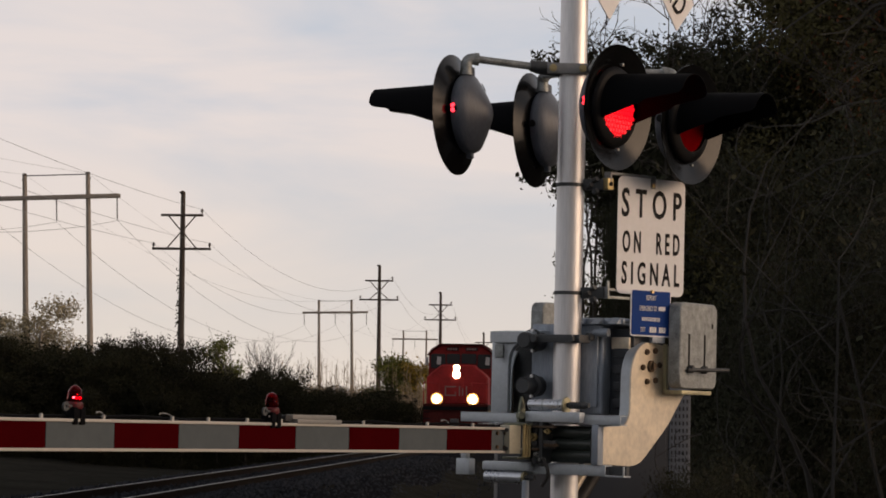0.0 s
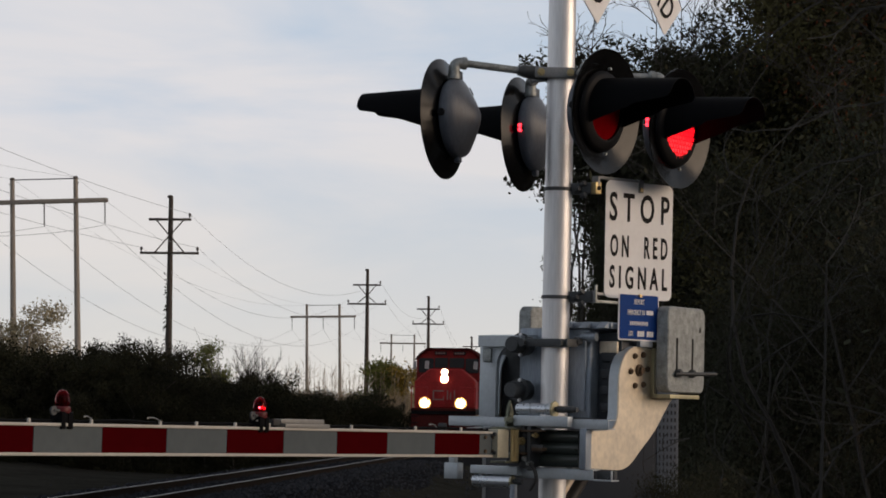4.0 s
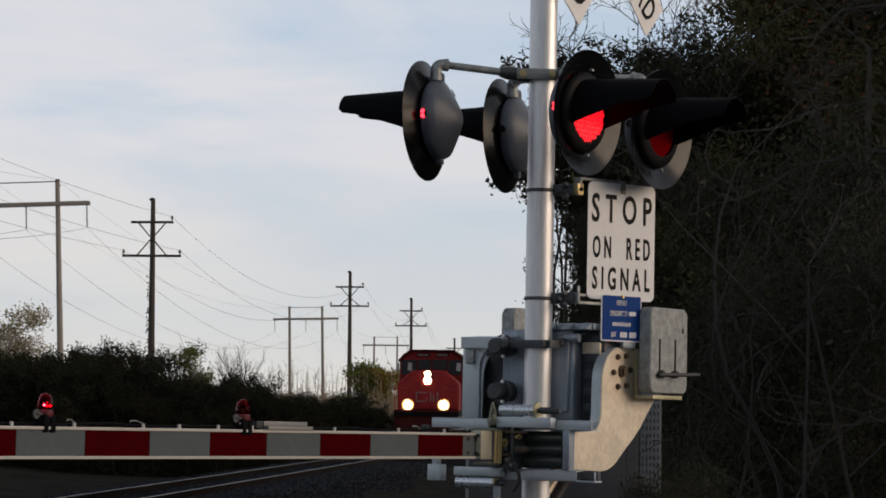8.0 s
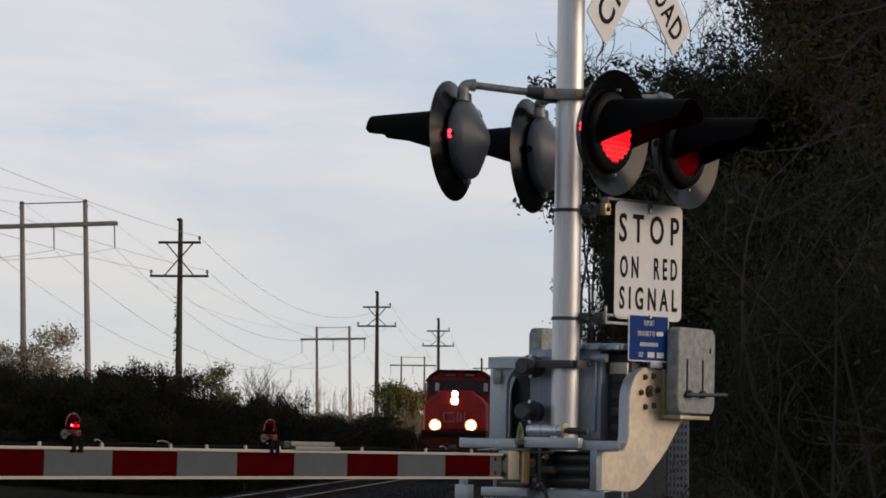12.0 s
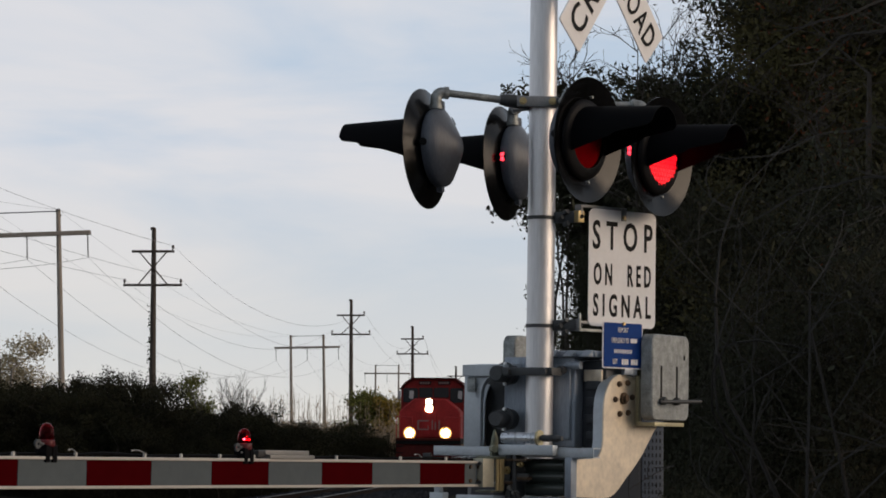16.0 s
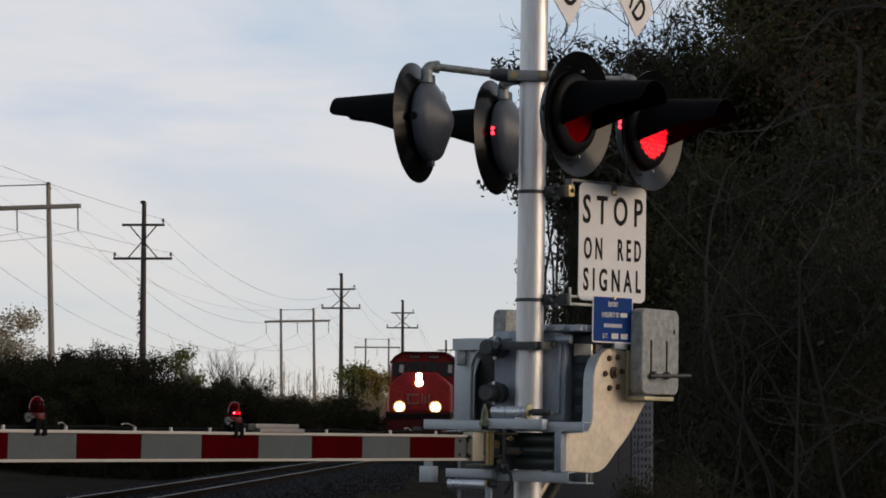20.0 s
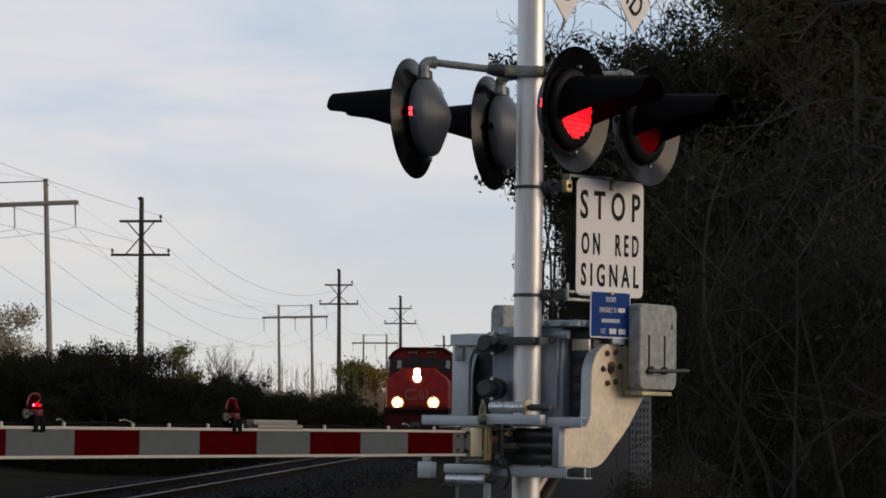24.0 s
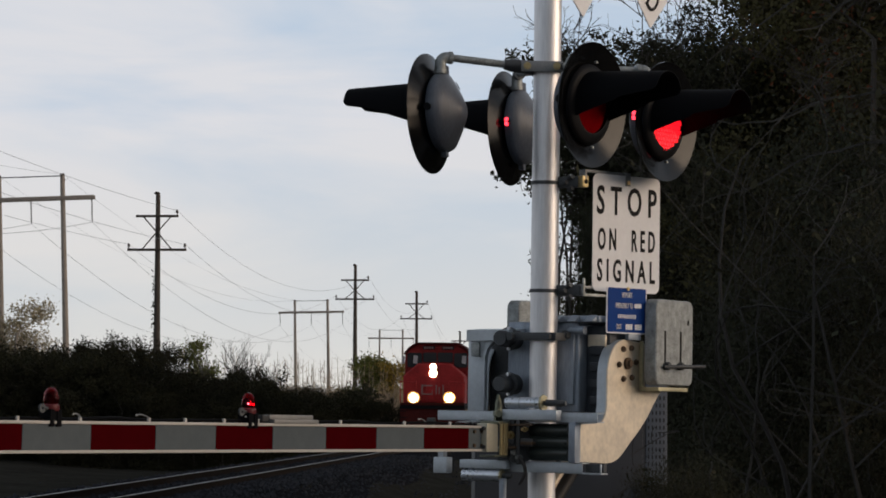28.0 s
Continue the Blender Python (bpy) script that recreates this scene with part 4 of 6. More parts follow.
    sweep(bm, [(-0.30, -0.045 - 0.035 * math.sin(math.pi * k / 12), h(1.44) - 0.135 * k / 12) for k in range(13)], 0.009, 10)
    part("hose", bm, RUBBER, t, "thin black hose")
    # arm adapter
    bm = bmesh.new()
    box(bm, -0.47, -0.365, 0.04, 0.135, h(1.462), h(1.602), 0.004)
    part("arm_adapter", bm, CREAM, t, "cream aluminium arm adapter")
    for dx in (-0.352, -0.325, -0.300):
        bm = bmesh.new()
        rod(bm, (dx, 0.03, h(1.445)), (dx, 0.03, h(1.602)), 0.008, n=10)
        part("hinge_pin", bm, BRASS, t, "yellow hinge pin")
    bm = bmesh.new()
    box(bm, -0.41, -0.29, 0.03, 0.12, h(1.436), h(1.446), 0.003)
    part("hinge_plate", bm, OLIVE_STEEL, t, "dark olive hinge plate")
    bm = bmesh.new()
    box(bm, -0.39, -0.28, 0.02, 0.13, h(1.602), h(1.612), 0.003)
    part("hinge_plate", bm, OLIVE_STEEL, t, "dark olive hinge plate")
    for y, z in ((0.128, 1.578), (0.128, 1.486), (0.055, 1.578), (0.055, 1.486)):
        bm = bmesh.new()
        rod(bm, (-0.468, y, h(z)), (-0.482, y, h(z)), 0.010, n=6)
        part("adapter_bolt", bm, DARK_STEEL, t, "small dark adapter bolt")
    # the arm: hollow bar with edge flanges and banded sheeting
    arm_m = pose(-0.42, 0.09, h(1.527), 0, 0.27, 0)
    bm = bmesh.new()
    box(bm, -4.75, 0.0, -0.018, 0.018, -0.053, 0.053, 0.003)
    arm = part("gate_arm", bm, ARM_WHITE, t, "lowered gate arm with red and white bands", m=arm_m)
    for s in (-1, 1):
        bm = bmesh.new()
        box(bm, -4.75, 0.0, -0.027, 0.027, s * 0.057 - 0.006, s * 0.057 + 0.006, 0.002)
        part("edge_rail", bm, ARM_EDGE, arm, "white arm edge")
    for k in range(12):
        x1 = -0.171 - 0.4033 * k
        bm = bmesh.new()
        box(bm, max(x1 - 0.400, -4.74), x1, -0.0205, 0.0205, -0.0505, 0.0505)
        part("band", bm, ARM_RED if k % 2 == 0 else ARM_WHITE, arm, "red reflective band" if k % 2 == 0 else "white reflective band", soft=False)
    for x in (-0.12, -0.05):
        for z in (-0.034, 0.034):
            bm = bmesh.new()
            rod(bm, (x, -0.018, z), (x, -0.027, z), 0.009, n=8)
            part("rivet", bm, RUST, arm, "brown rivet")
    # cable with its clips along the top
    bm = bmesh.new()
    xs = [-0.05 - 4.6 * k / 120 for k in range(121)]
    sweep(bm, [(x, 0.012, 0.072 + 0.012 * noise.noise((x * 3.0, 0, 0))) for x in xs], 0.0062, 8)
    part("light_cable", bm, HOOD_BLACK, arm, "black cable along the arm")
    for x in (-0.33, -0.73, -1.255, -1.88, -2.12, -2.385, -2.622, -3.05, -3.414, -3.80, -4.2):
        bm = bmesh.new()
        box(bm, x - 0.006, x + 0.006, -0.016, -0.006, 0.046, 0.080, 0.002)
        part("cable_clip", bm, ARM_EDGE, arm, "small pale cable clip")
    for x, wide in ((-2.622, 0.085), (-3.05, 0.045), (-0.55, 0.06), (-1.93, 0.04)):
        bm = bmesh.new()
        sweep(bm, [(x - wide * k / 6, -0.014, 0.078 + 0.014 * math.sin(k / 6 * 2.2)) for k in range(7)], 0.0026, 8)
        tail = part("wire_tail", bm, GREY_STRAP, arm, "short grey wire tail")
        bm = bmesh.new()
        ball(bm, (x - wide, -0.014, 0.078 + 0.014 * math.sin(2.2)), 0.0042, 8)
        part("wire_cap", bm, ARM_EDGE, tail, "pale wire cap")
    bm = bmesh.new()
    box(bm, -1.785, -1.450, -0.030, 0.02, 0.060, 0.080, 0.004)
    box(bm, -1.80, -1.475, -0.016, 0.022, 0.080, 0.100, 0.003)
    bar = part("junction_bar", bm, JUNCTION, arm, "flat pale grey metal strip on the arm")
    bm = bmesh.new()
    box(bm, -1.850, -1.801, -0.014, 0.018, 0.070, 0.098, 0.004)
    part("end_plug", bm, RUBBER, bar, "black plug at the end of the strip")
    return arm_m


BAY_SHADE = mat("bay_shade_colour", (0.035, 0.042, 0.052), 0.5, 0.2, 0.4, 14.0)
OLIVE_STEEL = mat("olive_passivated_steel", (0.17, 0.18, 0.13), 0.45, 0.5, 0.4, 14.0)
JUNCTION = mat("dull_grey_strip", (0.20, 0.20, 0.195), 0.5, 0.3, 0.2, 6.0)
CREAM_BRACKET = mat("yellow_passivated_steel", (0.52, 0.47, 0.30), 0.42, 0.5, 0.2, 8.0)
TUBE_STEEL = mat("shiny_tube_steel", (0.60, 0.64, 0.70), 0.28, 0.75, 0.15, 8.0)
CREAM = mat("cream_anodised", (0.46, 0.44, 0.35), 0.5, 0.3, 0.15, 8.0)
BUMPER = mat("ribbed_bumper", (0.03, 0.038, 0.034), 0.3, 0.0, 0.2, 8.0)
ARM_LOCAL = build_gate()


def build_gate_light(key, x):
    t = empty("gate_light", STAND @ ARM_LOCAL @ pose(x, 0.0, 0.058), "small red warning light clamped on the gate arm", "warning light", "lights on the gate arm")
    bm = bmesh.new()
    box(bm, -0.034, -0.008, -0.03, 0.03, -0.018, 0.05, 0.004)
    box(bm, 0.006, 0.034, -0.03, 0.03, -0.018, 0.05, 0.004)
    box(bm, -0.030, 0.030, -0.026, 0.026, 0.004, 0.046, 0.005)
    part("light_base", bm, HOOD_BLACK, t, "black clamp base")
    bm = bmesh.new()
    spin(bm, [(0.0, 0.0), (0.031, 0.0), (0.034, 0.006), (0.033, 0.022), (0.028, 0.027), (0.0, 0.028)], 24, pose(0, 0, 0.043, -90))
    part("light_body", bm, RED_BODY, t, "red plastic lamp body")
    bm = bmesh.new()
    rod(bm, (0, 0, 0.06), (0, 0, 0.094), 0.011, n=12)
    rod(bm, (0, 0, 0.058), (0, 0, 0.072), 0.029, 0.024, 20)
    part("light_core", bm, RED_BODY, t, "dark red reflector core")
    bm = bmesh.new()
    spin(bm, [(0.027, 0.0), (0.029, 0.014), (0.029, 0.034), (0.024, 0.054), (0.013, 0.067), (0.0, 0.071), (0.0, 0.068), (0.012, 0.064), (0.022, 0.052), (0.0265, 0.034), (0.0265, 0.014), (0.0245, 0.0), (0.027, 0.0)], 24, pose(0, 0, 0.064, -90))
    part("lens_dome", bm, RED_GLASS, t, "clear red plastic dome")
    bm = bmesh.new()
    spin(bm, [(0.006, -0.004), (0.018, -0.004), (0.018, 0.004), (0.006, 0.004), (0.006, -0.004)], 16, pose(-0.062, -0.01, 0.052))
    rod(bm, (-0.05, -0.01, 0.052), (-0.02, -0.01, 0.052), 0.007, n=8)
    part("eye_bolt", bm, DARK_STEEL, t, "dark eye bolt")
    bm = bmesh.new()
    for x, z, r in ((-0.018, 0.087, 0.0042), (-0.003, 0.085, 0.0050), (0.017, 0.085, 0.0058), (0.001, 0.097, 0.0022)):
        ball(bm, (x - 0.006, -0.016, z), r, 8)
    eyes = part("lit_studs", bm, GATE_POINT, t, "bright red points")
    MOVERS[key].append((eyes, pose(0, 0, 0), pose(0, 0.004, -0.038)))


GATE_POINT = mat("red_gate_light_point", (0.5, 0.01, 0.01), 0.4, emit=(1.0, 0.05, 0.08), power=14.0)
RED_BODY = mat("dark_red_plastic", (0.10, 0.004, 0.008), 0.5, 0.0, 0.2, 20)
build_gate_light("a", -3.212)
build_gate_light("b", -1.935)


# ---- equipment cabinet behind the gate ----
def build_cabinet():
    t = empty("equipment_cabinet", pose(0.325, 19.0, 0.30), "grey metal railway equipment cabinet with a louvred end", "equipment cabinet")
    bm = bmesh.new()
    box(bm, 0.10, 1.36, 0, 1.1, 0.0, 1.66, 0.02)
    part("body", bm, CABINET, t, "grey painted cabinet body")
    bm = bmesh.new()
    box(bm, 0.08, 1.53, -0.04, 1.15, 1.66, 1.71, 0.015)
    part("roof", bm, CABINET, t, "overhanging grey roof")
    for x in (0.12, 0.74):
        bm = bmesh.new()
        box(bm, x, x + 0.60, -0.018, -0.003, 0.08, 1.60, 0.008)
        d = part("door", bm, CABINET, t, "flat grey door")
        bm = bmesh.new()
        box(bm, x + 0.55, x + 0.58, -0.045, -0.018, 0.65, 0.80, 0.006)
        part("handle", bm, DARK_STEEL, d, "dark handle")
    bm = bmesh.new()
    box(bm, 1.36, 1.52, 0.0, 0.9, 0.0, 1.66, 0.01)
    panel = part("vent_panel", bm, VENT, t, "pale perforated vent panel")
    # small raised blocks; the shade in the holes is put into their colour
    for j in range(26):
        for i in range(5):
            bm = bmesh.new()
            x = 1.377 + 0.028 * i
            box(bm, x, x + 0.011, -0.004, 0.006, 0.14 + 0.054 * j, 0.168 + 0.054 * j)
            part("slot", bm, SLOT, panel, soft=False)


SLOT = mat("vent_slot_shade", (0.03, 0.03, 0.032), 0.8)
VENT = mat("pale_vent_panel", (0.12, 0.128, 0.145), 0.55, 0.2, 0.15, 4.0)
build_cabinet()


# ---- locomotive ----
def build_train():
    ty = 121.0
    t = empty("locomotive", pose(track_x(ty), ty, 0.0, 0, 0, -5.28), "red and black diesel locomotive with three lit headlights", "locomotive")
    W2 = 1.52
    # nose
    bm = bmesh.new()
    prism(bm, [(-1.42, 1.72), (1.42, 1.72), (1.42, 2.95), (1.25, 3.14), (0.72, 3.56), (-0.72, 3.56), (-1.25, 3.14), (-1.42, 2.95)], -1.5, 0.4, 0.06)
    nose = part("nose", bm, LOCO_RED, t, "blunt red nose")
    bm = bmesh.new()
    box(bm, -0.33, 0.33, -1.56, -1.50, 1.78, 2.95, 0.03)
    part("nose_door", bm, LOCO_RED, nose, "red nose door")
    # pale emblem on the nose: plain outline bars
    for x0, x1, z0, z1 in ((-0.56, -0.50, 2.10, 2.56), (-0.56, -0.04, 2.50, 2.56), (-0.56, -0.04, 2.10, 2.16), (-0.08, -0.04, 2.10, 2.30), (0.10, 0.16, 2.12, 2.56), (0.24, 0.30, 2.12, 2.46), (0.42, 0.48, 2.12, 2.56)):
        bm = bmesh.new()
        box(bm, x0, x1, -1.575, -1.562, z0, z1, 0.004)
        part("emblem_bar", bm, LOCO_WHITE, nose, "plain pale bar", soft=False)
    # cab
    bm = bmesh.new()
    prism(bm, [(-W2, 1.75), (W2, 1.75), (W2, 4.02), (1.32, 4.26), (0.95, 4.50), (-0.95, 4.50), (-1.32, 4.26), (-W2, 4.02)], 0.4, 2.9, 0.05)
    cab = part("cab", bm, LOCO_DARK_RED, t, "darker red wide cab")
    bm = bmesh.new()
    prism(bm, [(-W2 - 0.05, 4.0), (-1.34, 4.27), (-0.97, 4.51), (0.97, 4.51), (1.34, 4.27), (W2 + 0.05, 4.0), (W2 + 0.05, 4.05), (1.36, 4.33), (0.98, 4.57), (-0.98, 4.57), (-1.36, 4.33), (-W2 - 0.05, 4.05)], 0.22, 3.0)
    part("cab_roof", bm, LOCO_ROOF, cab, "dark red rounded cab roof")
    for x0, x1 in ((-0.66, -0.03), (0.03, 0.74)):
        bm = bmesh.new()
        prism(bm, round_rect(x0, x1, 3.64, 4.10, 0.05), 0.36, 0.40)
        part("windscreen", bm, CAB_GLASS, cab, "dark windscreen pane")
    for x0, x1 in ((-1.42, -0.72), (0.80, 1.42)):
        bm = bmesh.new()
        prism(bm, round_rect(x0, x1, 3.40, 4.08, 0.08), 0.355, 0.40)
        part("windscreen", bm, CAB_GLASS, cab, "dark windscreen pane")
    for x0 in (-1.14, 1.16):
        bm = bmesh.new()
        prism(bm, [(x0, 3.60), (x0 + 0.20, 3.56), (x0 + 0.22, 3.94), (x0 + 0.03, 3.96)], 0.34, 0.352)
        part("side_pane", bm, PANE, cab, "pale side pane")
    for x0, x1 in ((-0.68, -0.10), (0.22, 0.80)):
        bm = bmesh.new()
        box(bm, x0, x1, 0.33, 0.40, 4.24, 4.40, 0.01)
        board = part("number_board", bm, LOCO_BLACK, cab, "dark number board")
        bm = bmesh.new()
        for k in range(4):
            box(bm, x0 + 0.06 + 0.12 * k, x0 + 0.14 + 0.12 * k, 0.322, 0.331, 4.27, 4.37)
        part("number_bars", bm, LOCO_WHITE, board, "plain pale bars", soft=False)
    bm = bmesh.new()
    box(bm, -0.7, 0.7, 3.0, 15.0, 4.2, 4.45, 0.1)
    box(bm, -0.95, 0.95, 2.9, 17.5, 1.8, 4.2, 0.1)
    part("long_hood", bm, LOCO_BLACK, t, "black long hood")
    # headlights
    bm = bmesh.new()
    box(bm, -0.16, 0.16, -1.60, -1.50, 2.98, 3.52, 0.05)
    part("headlight_box", bm, LOCO_BLACK, nose, "dark headlight housing")
    for z, r in ((3.40, 0.15), (3.09, 0.18)):
        bm = bmesh.new()
        spin(bm, [(0.0, 0.025), (r * 0.7, 0.02), (r, 0.0)], 24, pose(-0.02, -1.60, z))
        part("headlight", bm, HEADLAMP, t, "lit yellow-white headlight")
    for x in (-0.885, 0.775):
        bm = bmesh.new()
        rod(bm, (x, -2.0, 1.96), (x, -1.75, 1.96), 0.25, n=24)
        part("lamp_case", bm, LOCO_BLACK, t)
        bm = bmesh.new()
        spin(bm, [(0.0, 0.04), (0.15, 0.03), (0.205, 0.0)], 28, pose(x, -2.0, 1.96))
        part("ditch_light", bm, HEADLAMP, t, "lit ditch light")
        # added glowing ring that stands in for the halo round the lamp
        bm = bmesh.new()
        spin(bm, [(0.204, -0.002), (0.27, 0.03), (0.285, 0.0)], 28, pose(x, -2.0, 1.96))
        part("halo_ring", bm, HALO, t, "glowing amber ring standing in for the lamp's halo")
    # front deck, steps, plough, coupler, handrails
    bm = bmesh.new()
    box(bm, -1.5, 1.5, -2.2, 17.5, 1.45, 1.72, 0.03)
    part("deck", bm, LOCO_BLACK, t, "black walkway deck")
    bm = bmesh.new()
    box(bm, -1.5, 1.5, -2.26, -2.2, 1.62, 1.73, 0.01)
    part("deck_edge", bm, LOCO_ROOF, t, "dark red deck edge")
    # red-brown colour carries the ditch lights' glow on the pilot and plough
    bm = bmesh.new()
    prism(bm, [(-1.5, 0.12), (1.5, 0.12), (1.5, 1.45), (-1.5, 1.45)], -2.1, -1.9, 0.02)
    prism(bm, [(-1.45, 0.10), (1.45, 0.10), (1.35, 0.75), (-1.35, 0.75)], -2.4, -2.1, 0.05)
    part("plough", bm, LOCO_ROOF, t, "dark red pilot and plough, tinted for the lamp glow")
    bm = bmesh.new()
    box(bm, -0.18, 0.18, -2.85, -2.1, 0.72, 1.05, 0.05)
    part("coupler", bm, DARK_STEEL, t, "dark knuckle coupler")
    for x in (-1.48, -0.75, 0.75, 1.48):
        bm = bmesh.new()
        rod(bm, (x, -2.2, 1.7), (x, -2.2, 2.72), 0.022, n=8)
        part("stanchion", bm, LOCO_RED, t, "red handrail stanchion")
    for x0, x1 in ((-1.48, -0.75), (0.75, 1.48)):
        bm = bmesh.new()
        rod(bm, (x0, -2.2, 2.72), (x1, -2.2, 2.66), 0.022, n=8)
        part("handrail", bm, LOCO_RED, t, "red handrail")
    for x in (-1.62, 1.62):
        bm = bmesh.new()
        box(bm, x - 0.07, x + 0.07, 0.55, 0.60, 3.55, 3.95, 0.02)
        part("mirror", bm, PANE, t, "pale side mirror")
    bm = bmesh.new()
    ball(bm, (1.60, 0.5, 3.72), 0.05, 10)
    part("side_lamp", bm, HEADLAMP, t, "small lit side lamp")
    for s in (-1, 1):
        for z in (0.45, 0.75, 1.05, 1.35):
            bm = bmesh.new()
            box(bm, s * 1.5 - 0.32, s * 1.5 + 0.0 if s > 0 else s * 1.5 + 0.32, -2.18, -1.6, z - 0.02, z + 0.02) if s > 0 else box(bm, -1.5, -1.18, -2.18, -1.6, z - 0.02, z + 0.02)
            part("step", bm, LOCO_BLACK, t, "step")
    for y0 in (1.2, 11.5):
        bm = bmesh.new()
        box(bm, -1.2, 1.2, y0 - 1.2, y0 + 4.2, 0.5, 1.1, 0.08)
        truck = part("truck_frame", bm, LOCO_BLACK, t, "black truck frame")
        for k in range(3):
            for s in (-1, 1):
                bm = bmesh.new()
                rod(bm, (s * 0.68, y0 + 1.5 * k, 0.5), (s * 0.82, y0 + 1.5 * k, 0.5), 0.5, n=28)
                part("wheel", bm, DARK_STEEL, truck, "steel wheel")
    return t


# amber emission of the added halo rings, not a lamp part of its own
HALO = mat("painted_lamp_halo", (0.8, 0.5, 0.2), 0.3, emit=(1.0, 0.50, 0.13), power=1.1)
LOCO_ROOF = mat("dark_red_roof", (0.07, 0.012, 0.01), 0.7, 0.0, 0.4, 2.0, spec=0.1)
LOCO_DARK_RED = mat("dark_locomotive_red", (0.19, 0.016, 0.015), 0.65, 0.0, 0.5, 1.6, spec=0.12)
PANE = mat("pale_pane", (0.36, 0.34, 0.34), 0.15, 0.0, 0.2, 3.0)
build_train()


# ---- power lines ----
def wire(name, a, b, sag, r, label, n=28):
    a, b = Vector(a), Vector(b)
    cu = bpy.data.curves.new(name, "CURVE")
    cu.dimensions, cu.bevel_depth, cu.bevel_resolution = "3D", r, 0
    sp = cu.splines.new("POLY")
    sp.points.add(n)
    for k in range(n + 1):
        f = k / n
        p = a.lerp(b, f)
        p.z -= 4 * sag * f * (1 - f)
        sp.points[k].co = (*p, 1)
    cu.materials.append(WIRE)
    ob = bpy.data.objects.new(name, cu)
    scene.collection.objects.link(ob)
    dg = bpy.context.evaluated_depsgraph_get()
    me = bpy.data.meshes.new_from_object(ob.evaluated_get(dg))
    bpy.data.objects.remove(ob)
    o = new(name, me)
    return tagged(o, label, "wire", "overhead wires")


LINE_TURN = -6.5


def wood_pole(x, y, top, drop=2.95, vine=False):
    zb = ground_z(x, y) - 0.1
    t = empty("utility_pole", pose(x, y, zb, 0, 0, LINE_TURN), "tall dark wooden utility pole with two braced crossarms", "utility pole", "wooden poles along the railway")
    hh = top - zb
    bm = bmesh.new()
    rod(bm, (0.06, 0, 0), (0, 0, hh), 0.22, 0.12, 14)
    part("pole", bm, WOOD_POLE, t, "dark weathered pole")
    for z, half in ((hh - 1.18, 1.13), (hh - drop, 1.57)):
        bm = bmesh.new()
        box(bm, -half, half, -0.2, -0.09, z - 0.065, z + 0.065, 0.01)
        part("crossarm", bm, WOOD_POLE, t, "dark wooden crossarm")
    for s in (-1, 1):
        bm = bmesh.new()
        rod(bm, (s * 0.72, -0.15, hh - 1.22), (0, -0.15, hh - 2.05), 0.035, n=6)
        part("brace", bm, WOOD_POLE, t, "diagonal brace")
        bm = bmesh.new()
        rod(bm, (s * 0.78, -0.15, hh - drop + 0.03), (0, -0.15, hh - 2.0), 0.035, n=6)
        part("brace", bm, WOOD_POLE, t, "diagonal brace")
    tips = []
    for lx, z in ((1.06, hh - 1.1), (-1.50, hh - drop + 0.07), (1.50, hh - drop + 0.07)):
        bm = bmesh.new()
        rod(bm, (lx, -0.15, z), (lx, -0.15, z + 0.10), 0.03, n=8)
        rod(bm, (lx, -0.15, z + 0.08), (lx, -0.15, z + 0.20), 0.085, 0.06, 10)
        ball(bm, (lx, -0.15, z + 0.20), 0.07, 8)
        part("insulator", bm, CERAMIC, t, "dark insulator")
        tips.append(t.matrix_basis @ Vector((lx, -0.15, z + 0.22)))
    bm = bmesh.new()
    ball(bm, (-0.05, 0, hh + 0.03), 0.16, 10, (1, 1, 0.6))
    part("pole_cap", bm, WOOD_POLE, t)
    tips.append(t.matrix_basis @ Vector((0, 0, hh)))
    if vine:
        rng = random.Random(8)
        vs, fs = [], []
        for k in range(150):
            z = rng.uniform(2.5, hh - 4.0)
            a = rng.gauss(3.3, 0.7)
            r = 0.18 + 0.16 * rng.random() ** 2 * (1.3 - z / hh)
            c = Vector((r * math.cos(a), r * math.sin(a), z))
            u, v = Vector((rng.uniform(-1, 1), rng.uniform(-1, 1), rng.uniform(-1, 1))) * 0.07, Vector((rng.uniform(-1, 1), rng.uniform(-1, 1), rng.uniform(-1, 1))) * 0.06
            i = len(vs)
            vs += [c - u, c + v, c + u, c - v]
            fs.append((i, i + 1, i + 2, i + 3))
        tagged(raw("vine", [tuple(v) for v in vs], fs, LEAF_DARK, t, "dry vine clinging to the pole"), kind="stuff")
    return tips


